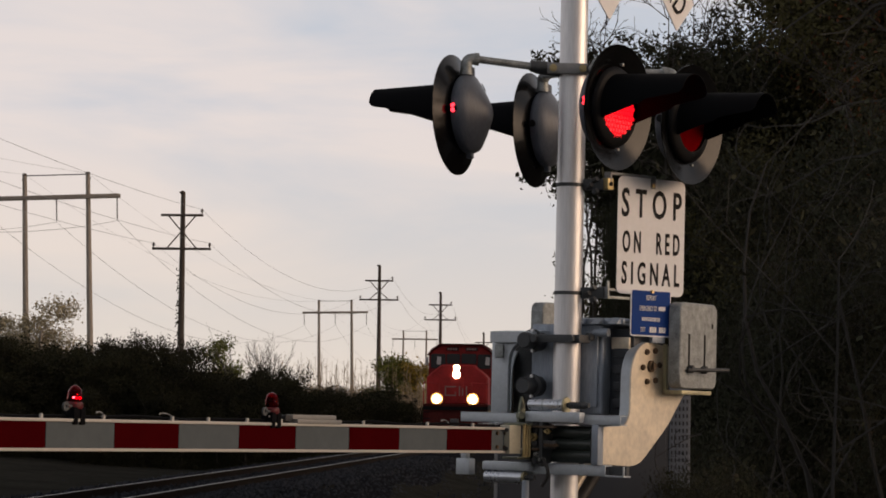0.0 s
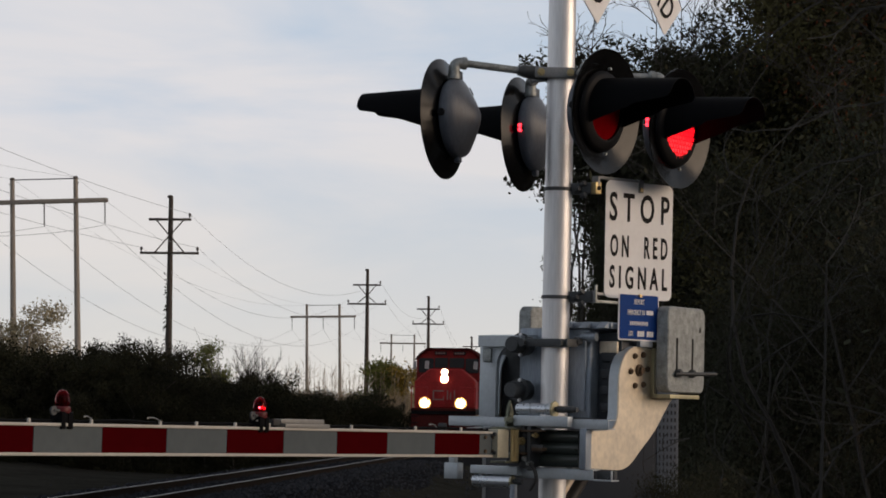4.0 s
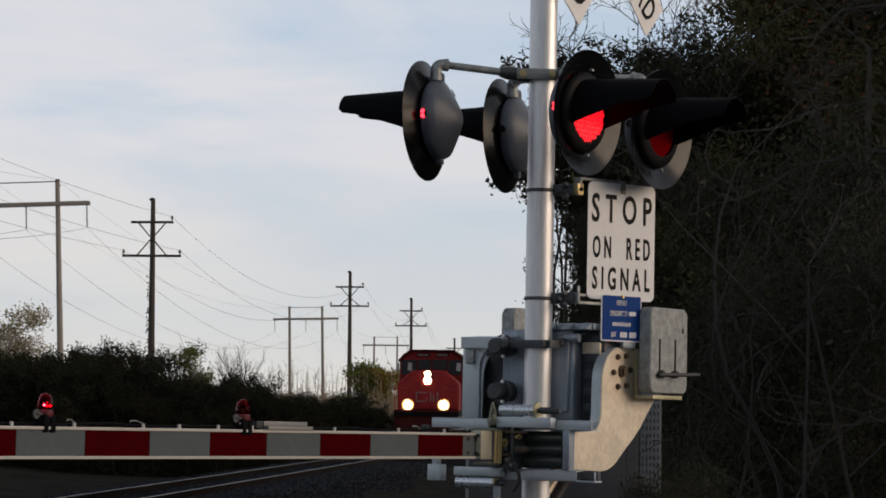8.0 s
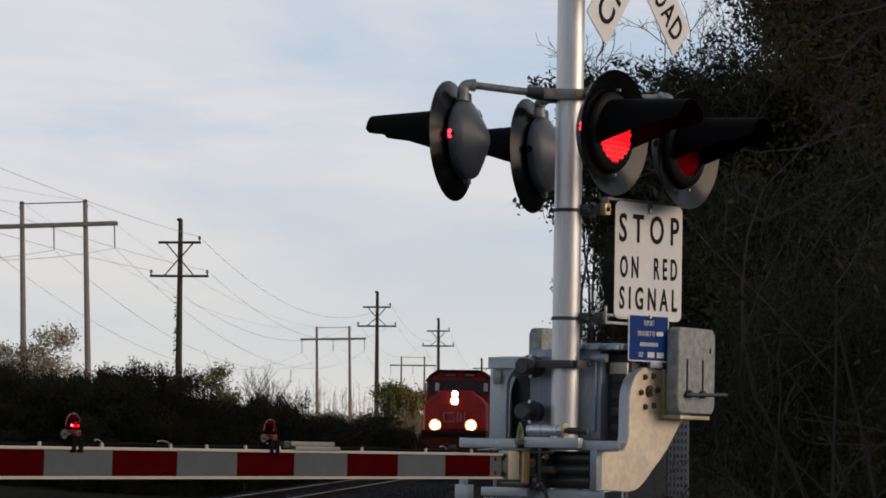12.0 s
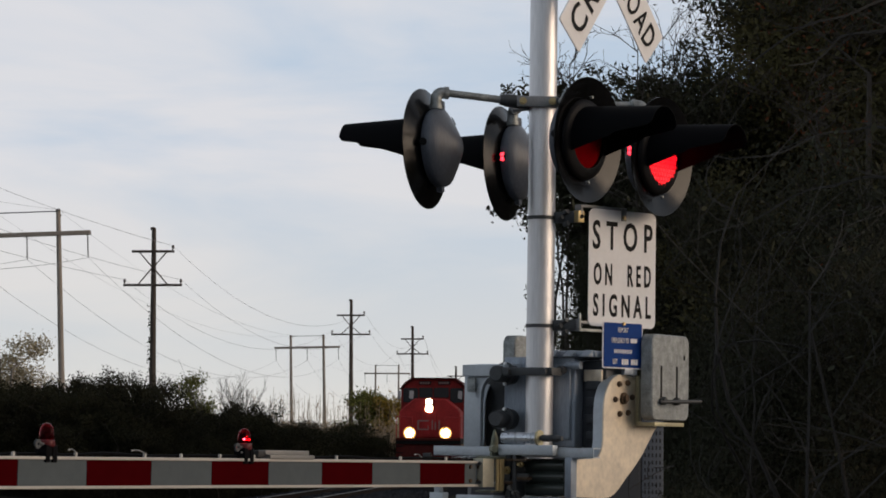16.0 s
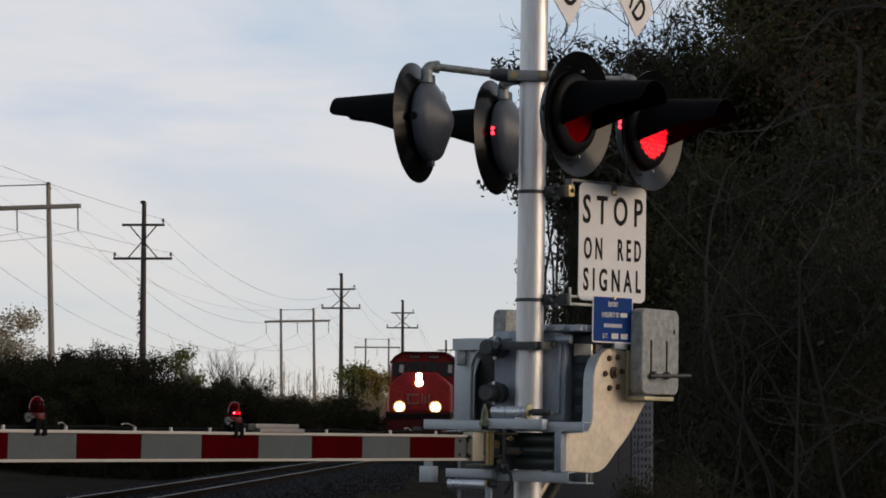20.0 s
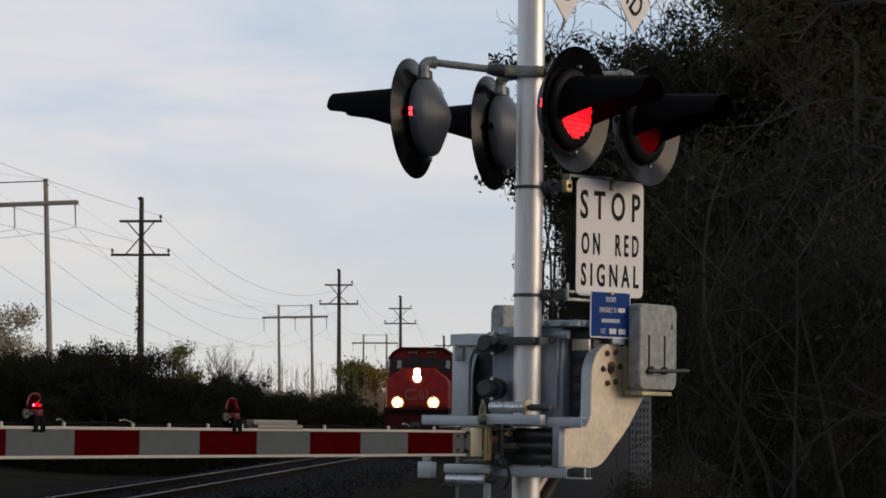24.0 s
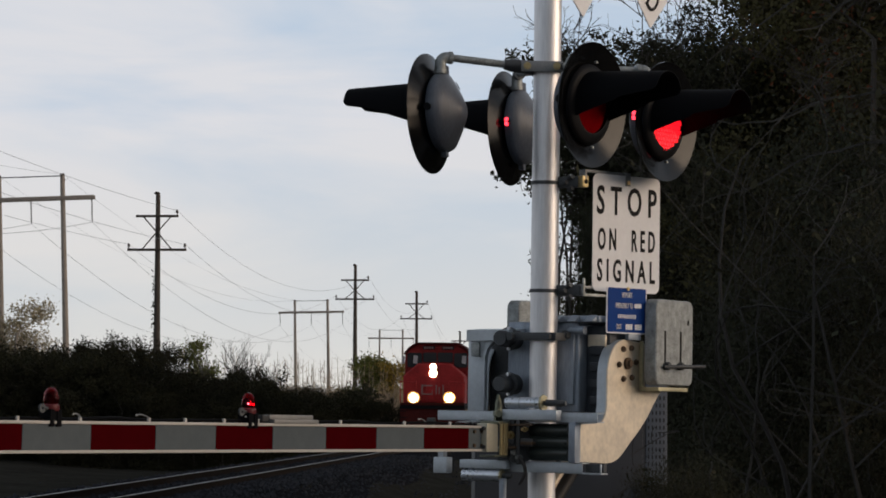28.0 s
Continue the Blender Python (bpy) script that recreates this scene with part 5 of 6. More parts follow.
def h_frame(x, y, top, lean=0.0):
    zb = ground_z(x, y) - 0.1
    t = empty("transmission_pole", pose(x - 18 * math.tan(radians(lean)), y, zb, 0, lean, LINE_TURN * 0.7), "grey two-legged wooden transmission pole with a long crossarm", "transmission pole", "two-legged poles of the transmission line")
    hh = top - zb
    for s in (-1, 1):
        bm = bmesh.new()
        rod(bm, (s * 2.42, 0, 0), (s * 2.38, 0, hh), 0.27, 0.17, 14)
        part("leg", bm, WOOD_GREY, t, "grey weathered pole leg")
        bm = bmesh.new()
        rod(bm, (s * 2.38, 0, hh - 0.05), (s * 2.38, 0, hh + 0.12), 0.2, 0.15, 10)
        rod(bm, (s * 2.60, 0, hh - 0.40), (s * 2.38, 0, hh - 0.15), 0.05, n=6)
        part("leg_cap", bm, WOOD_POLE, t)
    bm = bmesh.new()
    box(bm, -4.75, 4.75, -0.32, -0.19, hh - 1.86, hh - 1.56, 0.02)
    box(bm, -4.75, 4.75, 0.19, 0.32, hh - 1.86, hh - 1.56, 0.02)
    part("crossarm", bm, WOOD_GREY, t, "long grey double crossarm")
    bm = bmesh.new()
    rod(bm, (-2.4, 0, hh - 0.05), (2.4, 0, hh - 0.05), 0.045, n=8)
    part("tie_bar", bm, WIRE, t, "thin tie bar")
    tips = []
    for lx in (-4.55, 0.0, 4.55):
        bm = bmesh.new()
        for k in range(9):
            rod(bm, (lx, 0, hh - 1.86 - 0.18 * k), (lx, 0, hh - 1.95 - 0.18 * k), 0.075, 0.05, 8)
        rod(bm, (lx, 0, hh - 1.8), (lx, 0, hh - 3.55), 0.03, n=6)
        part("insulator_string", bm, CERAMIC, t, "hanging insulator string")
        tips.append(t.matrix_basis @ Vector((lx, 0, hh - 3.55)))
    for s in (-1, 1):
        tips.append(t.matrix_basis @ Vector((s * 2.38, 0, hh + 0.05)))
    return tips


POLES = [wood_pole(-22.5, 65.0, 13.7), wood_pole(-13.72, 135.0, 12.6, vine=True), wood_pole(-5.03, 205.0, 12.65, 2.70), wood_pole(-0.15, 253.0, 12.65, 2.65), wood_pole(5.4, 330.0, 10.9)]
for k, (a, b) in enumerate(zip(POLES, POLES[1:])):
    for i, (p, q) in enumerate(zip(a, b)):
        if i < 3:
            wire("overhead_wire", p, q, (0.6, 2.45, 2.0, 2.4)[k], 0.0092, "thin dark wire between wooden poles")
FRAMES = [h_frame(-41.8, 7.0, 18.3), h_frame(-28.75, 190.0, 18.3, -2.0), h_frame(-15.55, 373.0, 16.5, -1.2), h_frame(-5.5, 530.0, 16.75), h_frame(4.0, 690.0, 16.5)]
for a, b in zip(FRAMES, FRAMES[1:]):
    for i, (p, q) in enumerate(zip(a, b)):
        wire("overhead_wire", p, q, 5.2 if i < 3 else 3.0, 0.016 if i < 3 else 0.009, "long sagging transmission wire", 40)


# ---- plants ----
def branches(rng, height, spread, r0, levels=4, kids=5, lean=0.0, up=0.55, start=0.25, reach=1.0):
    """A tapered skeleton: segments (p, q, r, r2) and the tips."""
    segs, tips = [], []

    def grow(p, d, length, r, level):
        n = 4
        q = p
        for k in range(n):
            d = (d + Vector((rng.uniform(-1, 1), rng.uniform(-1, 1), rng.uniform(-0.4, 0.6))) * (0.10 + 0.05 * level)).normalized()
            e = q + d * length / n
            ra, rb = r * (1 - 0.55 * k / n), r * (1 - 0.55 * (k + 1) / n)
            segs.append((q.copy(), e.copy(), ra, rb))
            q = e
            if level < levels and (level > 0 or k >= n * start):
                for _ in range(max(1, kids // n + (rng.random() < 0.5))):
                    a = rng.uniform(0, 6.283)
                    side = Vector((math.cos(a), math.sin(a), rng.uniform(-0.1, up)))
                    grow(q.copy(), (d * 0.45 + side * spread).normalized(), length * rng.uniform(0.42, 0.66) * (reach if level == 0 else 1.0), rb * 0.62, level + 1)
        if level >= levels - 1:
            tips.append(q.copy())

    grow(Vector((0, 0, 0)), Vector((lean, 0, 1)).normalized(), height * 0.86, r0, 0)
    return segs, tips


def tube_mesh(name, segs, material, parent, label, low=0.004):
    vs, fs = [], []
    for p, q, ra, rb in segs:
        n = 6 if ra > 0.03 else (4 if ra > 0.012 else 3)
        d = (q - p).normalized()
        u = d.orthogonal().normalized()
        v = d.cross(u)
        i = len(vs)
        for c, r in ((p, max(ra, low)), (q, max(rb, low))):
            vs += [tuple(c + (u * math.cos(6.283 * k / n) + v * math.sin(6.283 * k / n)) * r) for k in range(n)]
        fs += [(i + k, i + (k + 1) % n, i + n + (k + 1) % n, i + n + k) for k in range(n)]
    ob = raw(name, vs, fs, material, parent, label)
    smooth(ob.data, 60)
    return ob


def leaf_mesh(name, centres, spread, count, size, material, parent, label, seed, flat=0.75, clumps=0):
    """Many small folded leaves strewn round the given centres."""
    rng = np.random.default_rng(seed)
    c = np.array([tuple(p) for p in centres])
    if clumps:
        c = c[rng.permutation(len(c))[:clumps]]
    pick = rng.integers(0, len(c), count)
    off = rng.normal(0, 1, (count, 3)) * spread * np.array([1, 1, flat])
    o = c[pick] + off
    u = rng.normal(0, 1, (count, 3))
    u /= np.linalg.norm(u, axis=1)[:, None]
    w = np.cross(u, rng.normal(0, 1, (count, 3)))
    w /= np.linalg.norm(w, axis=1)[:, None]
    s = (size * rng.uniform(0.55, 1.35, count))[:, None]
    v = np.stack([o - u * s, o + w * s * 0.42, o + u * s, o - w * s * 0.42], 1).reshape(-1, 3)
    f = np.arange(count * 4).reshape(-1, 4)
    me = bpy.data.meshes.new(name)
    me.from_pydata(v.tolist(), [], f.tolist())
    me.materials.append(material)
    ob = new(name, me)
    ob.parent = parent
    return tagged(ob, label, kind="stuff")


def tree(x, y, height, spread, seed, leaf, count, size, label, category="tree", bark=BARK, levels=4, kids=5, radius=0.16, leaf_spread=0.28, lean=0.0, crown_label="dense leafy crown", up=0.55, start=0.25, group="", name="tree", reach=1.0, clumps=0):
    rng = random.Random(seed)
    t = empty(name, pose(x, y, ground_z(x, y) - 0.05, 0, 0, rng.uniform(0, 360)), label, category, group)
    segs, tips = branches(rng, height, spread, radius, levels, kids, lean, up, start, reach)
    trunk = [s for s in segs if s[2] > 0.35 * radius]
    limbs = [s for s in segs if s[2] <= 0.35 * radius]
    fine = 0.003
    tube_mesh("trunk", trunk, bark, t, "tapered trunk")
    tagged(tube_mesh("branchwork", limbs, bark, t, "fine forking branchwork", fine), kind="stuff")
    if count:
        mids = tips + [(p + q) / 2 for p, q, a, b in segs if a < 0.3 * radius]
        leaf_mesh("crown", mids, leaf_spread, count, size, leaf, t, crown_label, seed, clumps=clumps)
    return t


WOOD_GROUP = "dense wood beside the crossing"
bush_group = "thicket along the railway"


def bare_bough(x, y, height, lean, seed, lo=2.55, where="before the dark wood", thick=0.021):
    """A thin bare sapling whose stems bend and fork like old hedgerow wood."""
    rng = random.Random(seed)
    t = empty("sapling", pose(x, y, ground_z(x, y) - 0.05), "thin bare grey sapling with bent forked stems " + where, "sapling", "bare saplings before the wood")
    fine = []

    def grow(p, d, length, r, depth):
        n = 9
        turn = Vector((rng.gauss(0, 0.16), rng.gauss(0, 0.10), rng.gauss(-0.05, 0.08)))
        for k in range(n):
            d = (d + turn * 0.55 + Vector((rng.gauss(0, 0.13), rng.gauss(0, 0.08), rng.gauss(0, 0.10)))).normalized()
            if x + p.x < lo or x + p.x > 6.0:
                d = (d + Vector((0.35 if x + p.x < lo else -0.35, 0, 0.25))).normalized()
            q = p + d * (length / n)
            ra, rb = r * (1 - 0.75 * k / n), r * (1 - 0.75 * (k + 1) / n)
            (stems[-1] if depth == 0 else fine).append((p, q, ra, rb))
            p = q
            if depth < 3 and k > 1 and rng.random() < (0.36, 0.24, 0.14)[depth]:
                side = Vector((rng.choice((-1, 1)) * rng.uniform(0.4, 1.0), rng.gauss(0, 0.3), rng.uniform(-0.1, 0.6))).normalized()
                grow(p, (d * 0.6 + side).normalized(), length * rng.uniform(0.3, 0.6), rb * 0.72, depth + 1)

    stems = []
    for s in range(rng.choice((1, 2, 2))):
        stems.append([])
        grow(Vector((0.06 * s, 0, 0)), Vector((lean + rng.gauss(0, 0.2), 0, 1)).normalized(), height * rng.uniform(0.85, 1.1), thick, 0)
    for stem in stems:
        vs, fs = [], []
        for p, r in [(stem[0][0], stem[0][2])] + [(q, rb) for _, q, _, rb in stem]:
            vs += [tuple(p + Vector((math.cos(1.0472 * k), math.sin(1.0472 * k), 0)) * max(r, 0.0055)) for k in range(6)]
        for j in range(len(stem)):
            fs += [(6 * j + k, 6 * j + (k + 1) % 6, 6 * j + 6 + (k + 1) % 6, 6 * j + 6 + k) for k in range(6)]
        smooth(raw("stem", vs, fs, SAPLING, t, "bent grey stem").data, 60)
    tagged(tube_mesh("branchwork", fine, SAPLING, t, "fine bare twigs", 0.0038), kind="stuff")
    mids = [q for p, q, a, b in fine]
    leaf_mesh("last_leaves", mids, 0.06, 70, 0.024, LEAF_DARK, t, "a few small dark leaves", seed)


def bare_bush(x, y, height, seed):
    """A leafless bush: many thin stems that fan out from one foot and fork into fine twigs."""
    rng = random.Random(seed)
    t = empty("bare_bush", pose(x, y, ground_z(x, y) - 0.05), "bare grey bush of fine upright twigs behind the thicket", "bush")
    stems, twigs = [], []

    def shoot(p, d, length, r, depth):
        for k in range(6):
            d = (d + Vector((rng.gauss(0, 0.07), rng.gauss(0, 0.07), 0.05))).normalized()
            q = p + d * length / 6
            (twigs if depth else stems).append((p, q, r * (1 - 0.12 * k), r * (1 - 0.12 * (k + 1))))
            p = q
            if depth < 2 and k > 0:
                for _ in range(3 if depth else 2):
                    side = Vector((rng.gauss(0, 0.45), rng.gauss(0, 0.45), rng.uniform(0.0, 0.3)))
                    shoot(p, (d + side).normalized(), length * rng.uniform(0.22, 0.42), r * 0.55, depth + 1)

    for k in range(12):
        a = rng.uniform(0, 6.283)
        lean = rng.uniform(0.05, 0.45)
        shoot(Vector((0, 0, 0)), Vector((lean * math.cos(a), lean * math.sin(a), 1)).normalized(), height * rng.uniform(0.75, 0.95) * (1 - 0.4 * lean), 0.022, 0)
    tube_mesh("stem", stems, GREY_TWIG, t, "thin grey stems", 0.0085)
    tagged(tube_mesh("branchwork", twigs, GREY_TWIG, t, "fine bare twigs", 0.0048), kind="stuff")


def arching_tree(x, y, height, seed, limbs, thick=0.07):
    """A leafless tree; each limb leaves the trunk at a height and arches out to an offset and a height of its own."""
    rng = random.Random(seed)
    base = ground_z(x, y) - 0.05
    t = empty("bare_tree", pose(x, y, base), "bare grey tree with long arching boughs before the dark wood", "tree", WOOD_GROUP)
    trunk, p = [], Vector((0, 0, 0))
    for k in range(12):
        q = Vector((rng.gauss(0, 0.03) + 0.02 * k, rng.gauss(0, 0.03), height * (k + 1) / 12))
        trunk.append((p, q, thick * (1 - 0.07 * k), thick * (1 - 0.07 * (k + 1))))
        p = q
    tube_mesh("trunk", trunk, SAPLING_GREY, t, "slender grey trunk")
    for z0, dx, z1 in limbs:
        a, b = Vector((0.02, 0, z0 - base)), Vector((dx, rng.uniform(-0.6, 0.6), z1 - base))
        n, segs, twigs, p = 18, [], [], a
        rise, wob = rng.uniform(0.05, 0.28), [rng.uniform(0, 6.28) for _ in range(4)]
        r0 = thick * rng.uniform(0.30, 0.42)
        for k in range(1, n + 1):
            f = k / n
            q = a.lerp(b, f) + Vector((0.05 * math.sin(9 * f + wob[0]), 0.08 * math.sin(7 * f + wob[1]), rise * math.sin(math.pi * f) + 0.06 * math.sin(8 * f + wob[2]) + 0.025 * math.sin(19 * f + wob[3])))
            segs.append((p, q, r0 * (1.05 - 0.75 * f), r0 * (1.05 - 0.75 * (f + 1 / n))))
            if k > 3 and rng.random() < 0.32:
                d = ((q - p).normalized() + Vector((rng.gauss(0, 0.5), rng.gauss(0, 0.4), rng.uniform(-0.5, 0.8)))).normalized()
                s, w = q, rng.uniform(0.25, 0.85)
                for j in range(6):
                    d = (d + Vector((rng.gauss(0, 0.16), rng.gauss(0, 0.16), rng.gauss(0.02, 0.16)))).normalized()
                    e = s + d * w / 6
                    twigs.append((s, e, 0.0075 - 0.0008 * j, 0.0067 - 0.0008 * j))
                    s = e
            p = q
        tube_mesh("bough", segs, SAPLING_GREY, t, "long arching bare bough")
        if twigs:
            tagged(tube_mesh("branchwork", twigs, SAPLING_GREY, t, "fine bare twigs", 0.0032), kind="stuff")


def airy_tree(x, y, height, seed, low, high, count, wide):
    """A slender half-bare tree: long curving twigs, with narrow leaves left between two heights."""
    rng = random.Random(seed)
    t = empty("tree", pose(x, y, ground_z(x, y) - 0.05), "slender half-bare tree with curving twigs against the sky", "tree", WOOD_GROUP)
    trunk, twigs = [], []

    def grow(p, d, length, r, depth):
        turn = Vector((rng.gauss(0, 0.10), rng.gauss(0, 0.08), rng.gauss(0.02, 0.09)))
        for k in range(9):
            d = (d + turn + Vector((rng.gauss(0, 0.07), rng.gauss(0, 0.07), rng.gauss(0, 0.06)))).normalized()
            q = p + d * (length / 9)
            twigs.append((p, q, r * (1 - 0.08 * k), r * (1 - 0.08 * (k + 1))))
            p = q
            if depth < 2 and k > 1 and rng.random() < 0.42:
                side = Vector((rng.gauss(0, 0.6), rng.gauss(0, 0.5), rng.uniform(-0.15, 0.5)))
                grow(p, (d + side).normalized(), length * rng.uniform(0.35, 0.6), r * 0.62, depth + 1)

    p, bend = Vector((0, 0, 0)), rng.uniform(-0.03, 0.03)
    for k in range(20):
        q = Vector((bend * k + rng.gauss(0, 0.02), rng.gauss(0, 0.02), height * 0.92 * (k + 1) / 20))
        trunk.append((p, q, 0.05 * (1 - 0.043 * k), 0.05 * (1 - 0.043 * (k + 1))))
        p = q
        if k > 8:
            for _ in range(2 if k > 11 else 1):
                a = rng.uniform(0, 6.283)
                grow(p, Vector((math.cos(a), 0.7 * math.sin(a), rng.uniform(0.35, 1.1))).normalized(), wide * rng.uniform(0.6, 1.15), 0.011, 0)
    tube_mesh("trunk", trunk, BARK, t, "slender dark trunk")
    tagged(tube_mesh("branchwork", twigs, BARK, t, "long curving bare twigs", 0.0034), kind="stuff")
    spots = [q for p, q, a, b in twigs if low < q.z < high]
    leaf_mesh("last_leaves", spots, 0.075, count, 0.05, LEAF_DARK, t, "narrow dark leaves in loose sprays", seed, clumps=count // 7)


def build_plants():
    # thicket to the left of the railway: few shapes, copied along it
    kinds = []
    for k in range(4):
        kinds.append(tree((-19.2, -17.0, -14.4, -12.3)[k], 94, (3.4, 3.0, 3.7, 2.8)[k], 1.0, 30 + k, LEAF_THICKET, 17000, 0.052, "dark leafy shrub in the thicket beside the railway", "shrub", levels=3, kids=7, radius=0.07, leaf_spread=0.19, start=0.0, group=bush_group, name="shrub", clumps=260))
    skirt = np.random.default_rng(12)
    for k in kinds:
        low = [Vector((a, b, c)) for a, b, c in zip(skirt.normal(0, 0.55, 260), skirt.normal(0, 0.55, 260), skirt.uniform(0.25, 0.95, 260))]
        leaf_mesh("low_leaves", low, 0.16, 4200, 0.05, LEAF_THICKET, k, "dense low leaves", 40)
    rng = random.Random(4)
    # the row nearest the camera's side follows the thicket's outline: a long hump, then a slope down to the field
    tops = [np.percentile(np.array([v.co.z for c in k.children if c.name.startswith("crown") for v in c.data.vertices]), 96) for k in kinds]
    line = ((-21, 3.4), (-12.9, 3.35), (-12.2, 3.45), (-11.8, 3.55), (-11.0, 3.55), (-10.65, 3.25), (-10.2, 2.75), (-9.6, 2.5), (-9.0, 2.5), (-7.4, 2.6), (-6.0, 2.35), (-4.8, 2.05), (-3.6, 1.8))
    for y, x0, x1, step, low in ((94.5, -19.5, -4.4, 0.62, 0.0), (97.5, -20.0, -4.0, 0.55, 0.0), (101, -20.5, -3.9, 0.6, 0.0), (92.5, -19.0, -6.5, 0.9, 0.9)):
        x = x0
        while x < x1:
            px, py = x + rng.uniform(-0.25, 0.25), y + rng.uniform(-1.2, 1.2)
            z = 1.7 + (float(np.interp(px * 97 / py, [p[0] for p in line], [p[1] for p in line])) - 1.7) * py / 97 - low
            i = rng.randrange(4)
            c = copy_thing(kinds[i], pose(px, py, ground_z(px, py) - 0.3, 0, 0, rng.uniform(0, 360)))
            tall = (z - ground_z(px, py) + 0.3) / tops[i] * rng.uniform(0.91, 1.01)
            c.scale = (0.35 + 0.5 * tall, 0.35 + 0.5 * tall, tall)
            x += step * rng.uniform(0.8, 1.2)
    for y, x0, x1, size, step in ((106, -8.5, -3.6, 0.72, 0.6), (112, -6.6, -1.6, 0.67, 0.65), (128, -4.0, -0.4, 0.65, 0.9)):
        x = x0
        while x < x1:
            px, py = x + rng.uniform(-0.4, 0.4), y + rng.uniform(-2.5, 2.5)
            tall = size * rng.uniform(0.85, 1.12)
            c = copy_thing(rng.choice(kinds), pose(px, py, ground_z(px, py) - 0.42, 0, 0, rng.uniform(0, 360)))
            c.scale = (0.15 + 0.85 * tall, 0.15 + 0.85 * tall, tall)
            x += step * rng.uniform(0.8, 1.2)
    for k in kinds:
        k.scale = (0.85, 0.85, 0.85)
    # single trees behind the thicket
    tree(-23.6, 150, 6.9, 0.9, 51, LEAF_PALE, 6500, 0.10, "pale half-bare autumn tree behind the thicket", bark=PALE_BARK, leaf_spread=0.32, crown_label="thin pale crown", reach=0.6)
    tree(-25.8, 152, 6.4, 0.9, 52, LEAF_PALE, 5200, 0.10, "pale half-bare autumn tree behind the thicket", bark=PALE_BARK, leaf_spread=0.32, crown_label="thin pale crown", reach=0.6)
    bare_bush(-8.72, 130, 4.75, 63)
    tree(-9.9, 128, 4.8, 0.2, 54, LEAF_PALE, 0, 0.09, "thin bare grey sapling", bark=BARK, levels=1, kids=2, radius=0.05, lean=-0.25)
    tree(-12.2, 140, 4.6, 0.85, 59, LEAF_GREEN, 8000, 0.075, "small olive-green tree behind the thicket", leaf_spread=0.24, reach=0.6, start=0.1)
    tree(-3.3, 170, 5.0, 1.1, 56, LEAF_GREEN, 11000, 0.11, "round late-green tree beside the railway", leaf_spread=0.3, levels=3, kids=8, start=0.0, reach=0.55)
    tree(-2.1, 171, 4.3, 1.1, 57, LEAF_GOLD, 7000, 0.11, "round yellowing autumn tree beside the railway", leaf_spread=0.3, levels=3, kids=8, start=0.0, reach=0.6)
    # tall dry stalks and bare saplings in the field
    rg = np.random.default_rng(3)
    segs = []
    for k in range(6500):
        y = rg.uniform(135, 230)
        x = track_x(y) - rg.uniform(3.5, 16)
        z = ground_z(x, y)
        top = rg.uniform(1.3, 3.2) * (1.6 if k % 11 == 0 else 1)
        a, b = Vector((x, y, z)), Vector((x + rg.normal(0, 0.15), y, z + top))
        segs.append((a, b, 0.016, 0.009))
        for j in range(3):
            p = a.lerp(b, rg.uniform(0.45, 0.95))
            segs.append((p, p + Vector((rg.normal(0, 0.25), rg.normal(0, 0.2), rg.uniform(0.15, 0.6))), 0.012, 0.008))
    ob = tube_mesh("dry_stalks", segs, STRAW, None, "tall pale dry weed stalks", 0.006)
    tagged(ob, category="weeds", kind="stuff")
    # the dark wood to the right
    big = []
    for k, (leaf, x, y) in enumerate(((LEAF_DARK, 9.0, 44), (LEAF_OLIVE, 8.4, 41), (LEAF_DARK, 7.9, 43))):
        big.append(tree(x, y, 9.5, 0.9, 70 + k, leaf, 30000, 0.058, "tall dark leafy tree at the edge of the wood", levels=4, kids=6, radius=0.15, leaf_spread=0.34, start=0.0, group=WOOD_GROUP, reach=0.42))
    rng = random.Random(6)
    for x, y, s in ((3.45, 42, 0.72), (3.9, 43, 0.72), (4.8, 42, 0.77), (3.5, 46, 0.72), (4.5, 47, 0.82), (5.8, 48, 0.84), (3.9, 40, 0.62), (4.3, 44, 0.77), (3.4, 44, 0.66), (7.9, 49, 1.1), (9.2, 47, 1.15), (7.3, 37, 0.9), (8.7, 36, 0.95), (4.9, 36, 0.58), (3.8, 37, 0.42), (9.8, 40, 1.1), (6.3, 33, 0.64), (7.6, 31, 0.85), (3.25, 39, 0.4), (5.0, 42, 0.775), (5.6, 44, 0.79), (7.0, 42, 0.98), (7.4, 45, 1.05), (4.75, 50, 0.74), (5.2, 50, 0.84), (6.1, 51, 0.85), (7.4, 46, 1.1), (8.4, 51, 1.0), (6.2, 53, 0.74)):
        c = copy_thing(rng.choice(big), pose(x, y, ground_z(x, y) - 0.05, 0, 0, rng.uniform(0, 360)))
        w = 0.40 if x < 3.6 else 0.54 if x < 5 else 0.6 if x < 6 else 0.85
        c.scale = (w, w, s)
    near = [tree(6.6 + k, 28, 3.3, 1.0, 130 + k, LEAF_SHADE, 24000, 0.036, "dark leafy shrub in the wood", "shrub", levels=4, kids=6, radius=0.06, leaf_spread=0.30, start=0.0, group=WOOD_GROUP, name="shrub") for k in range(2)]
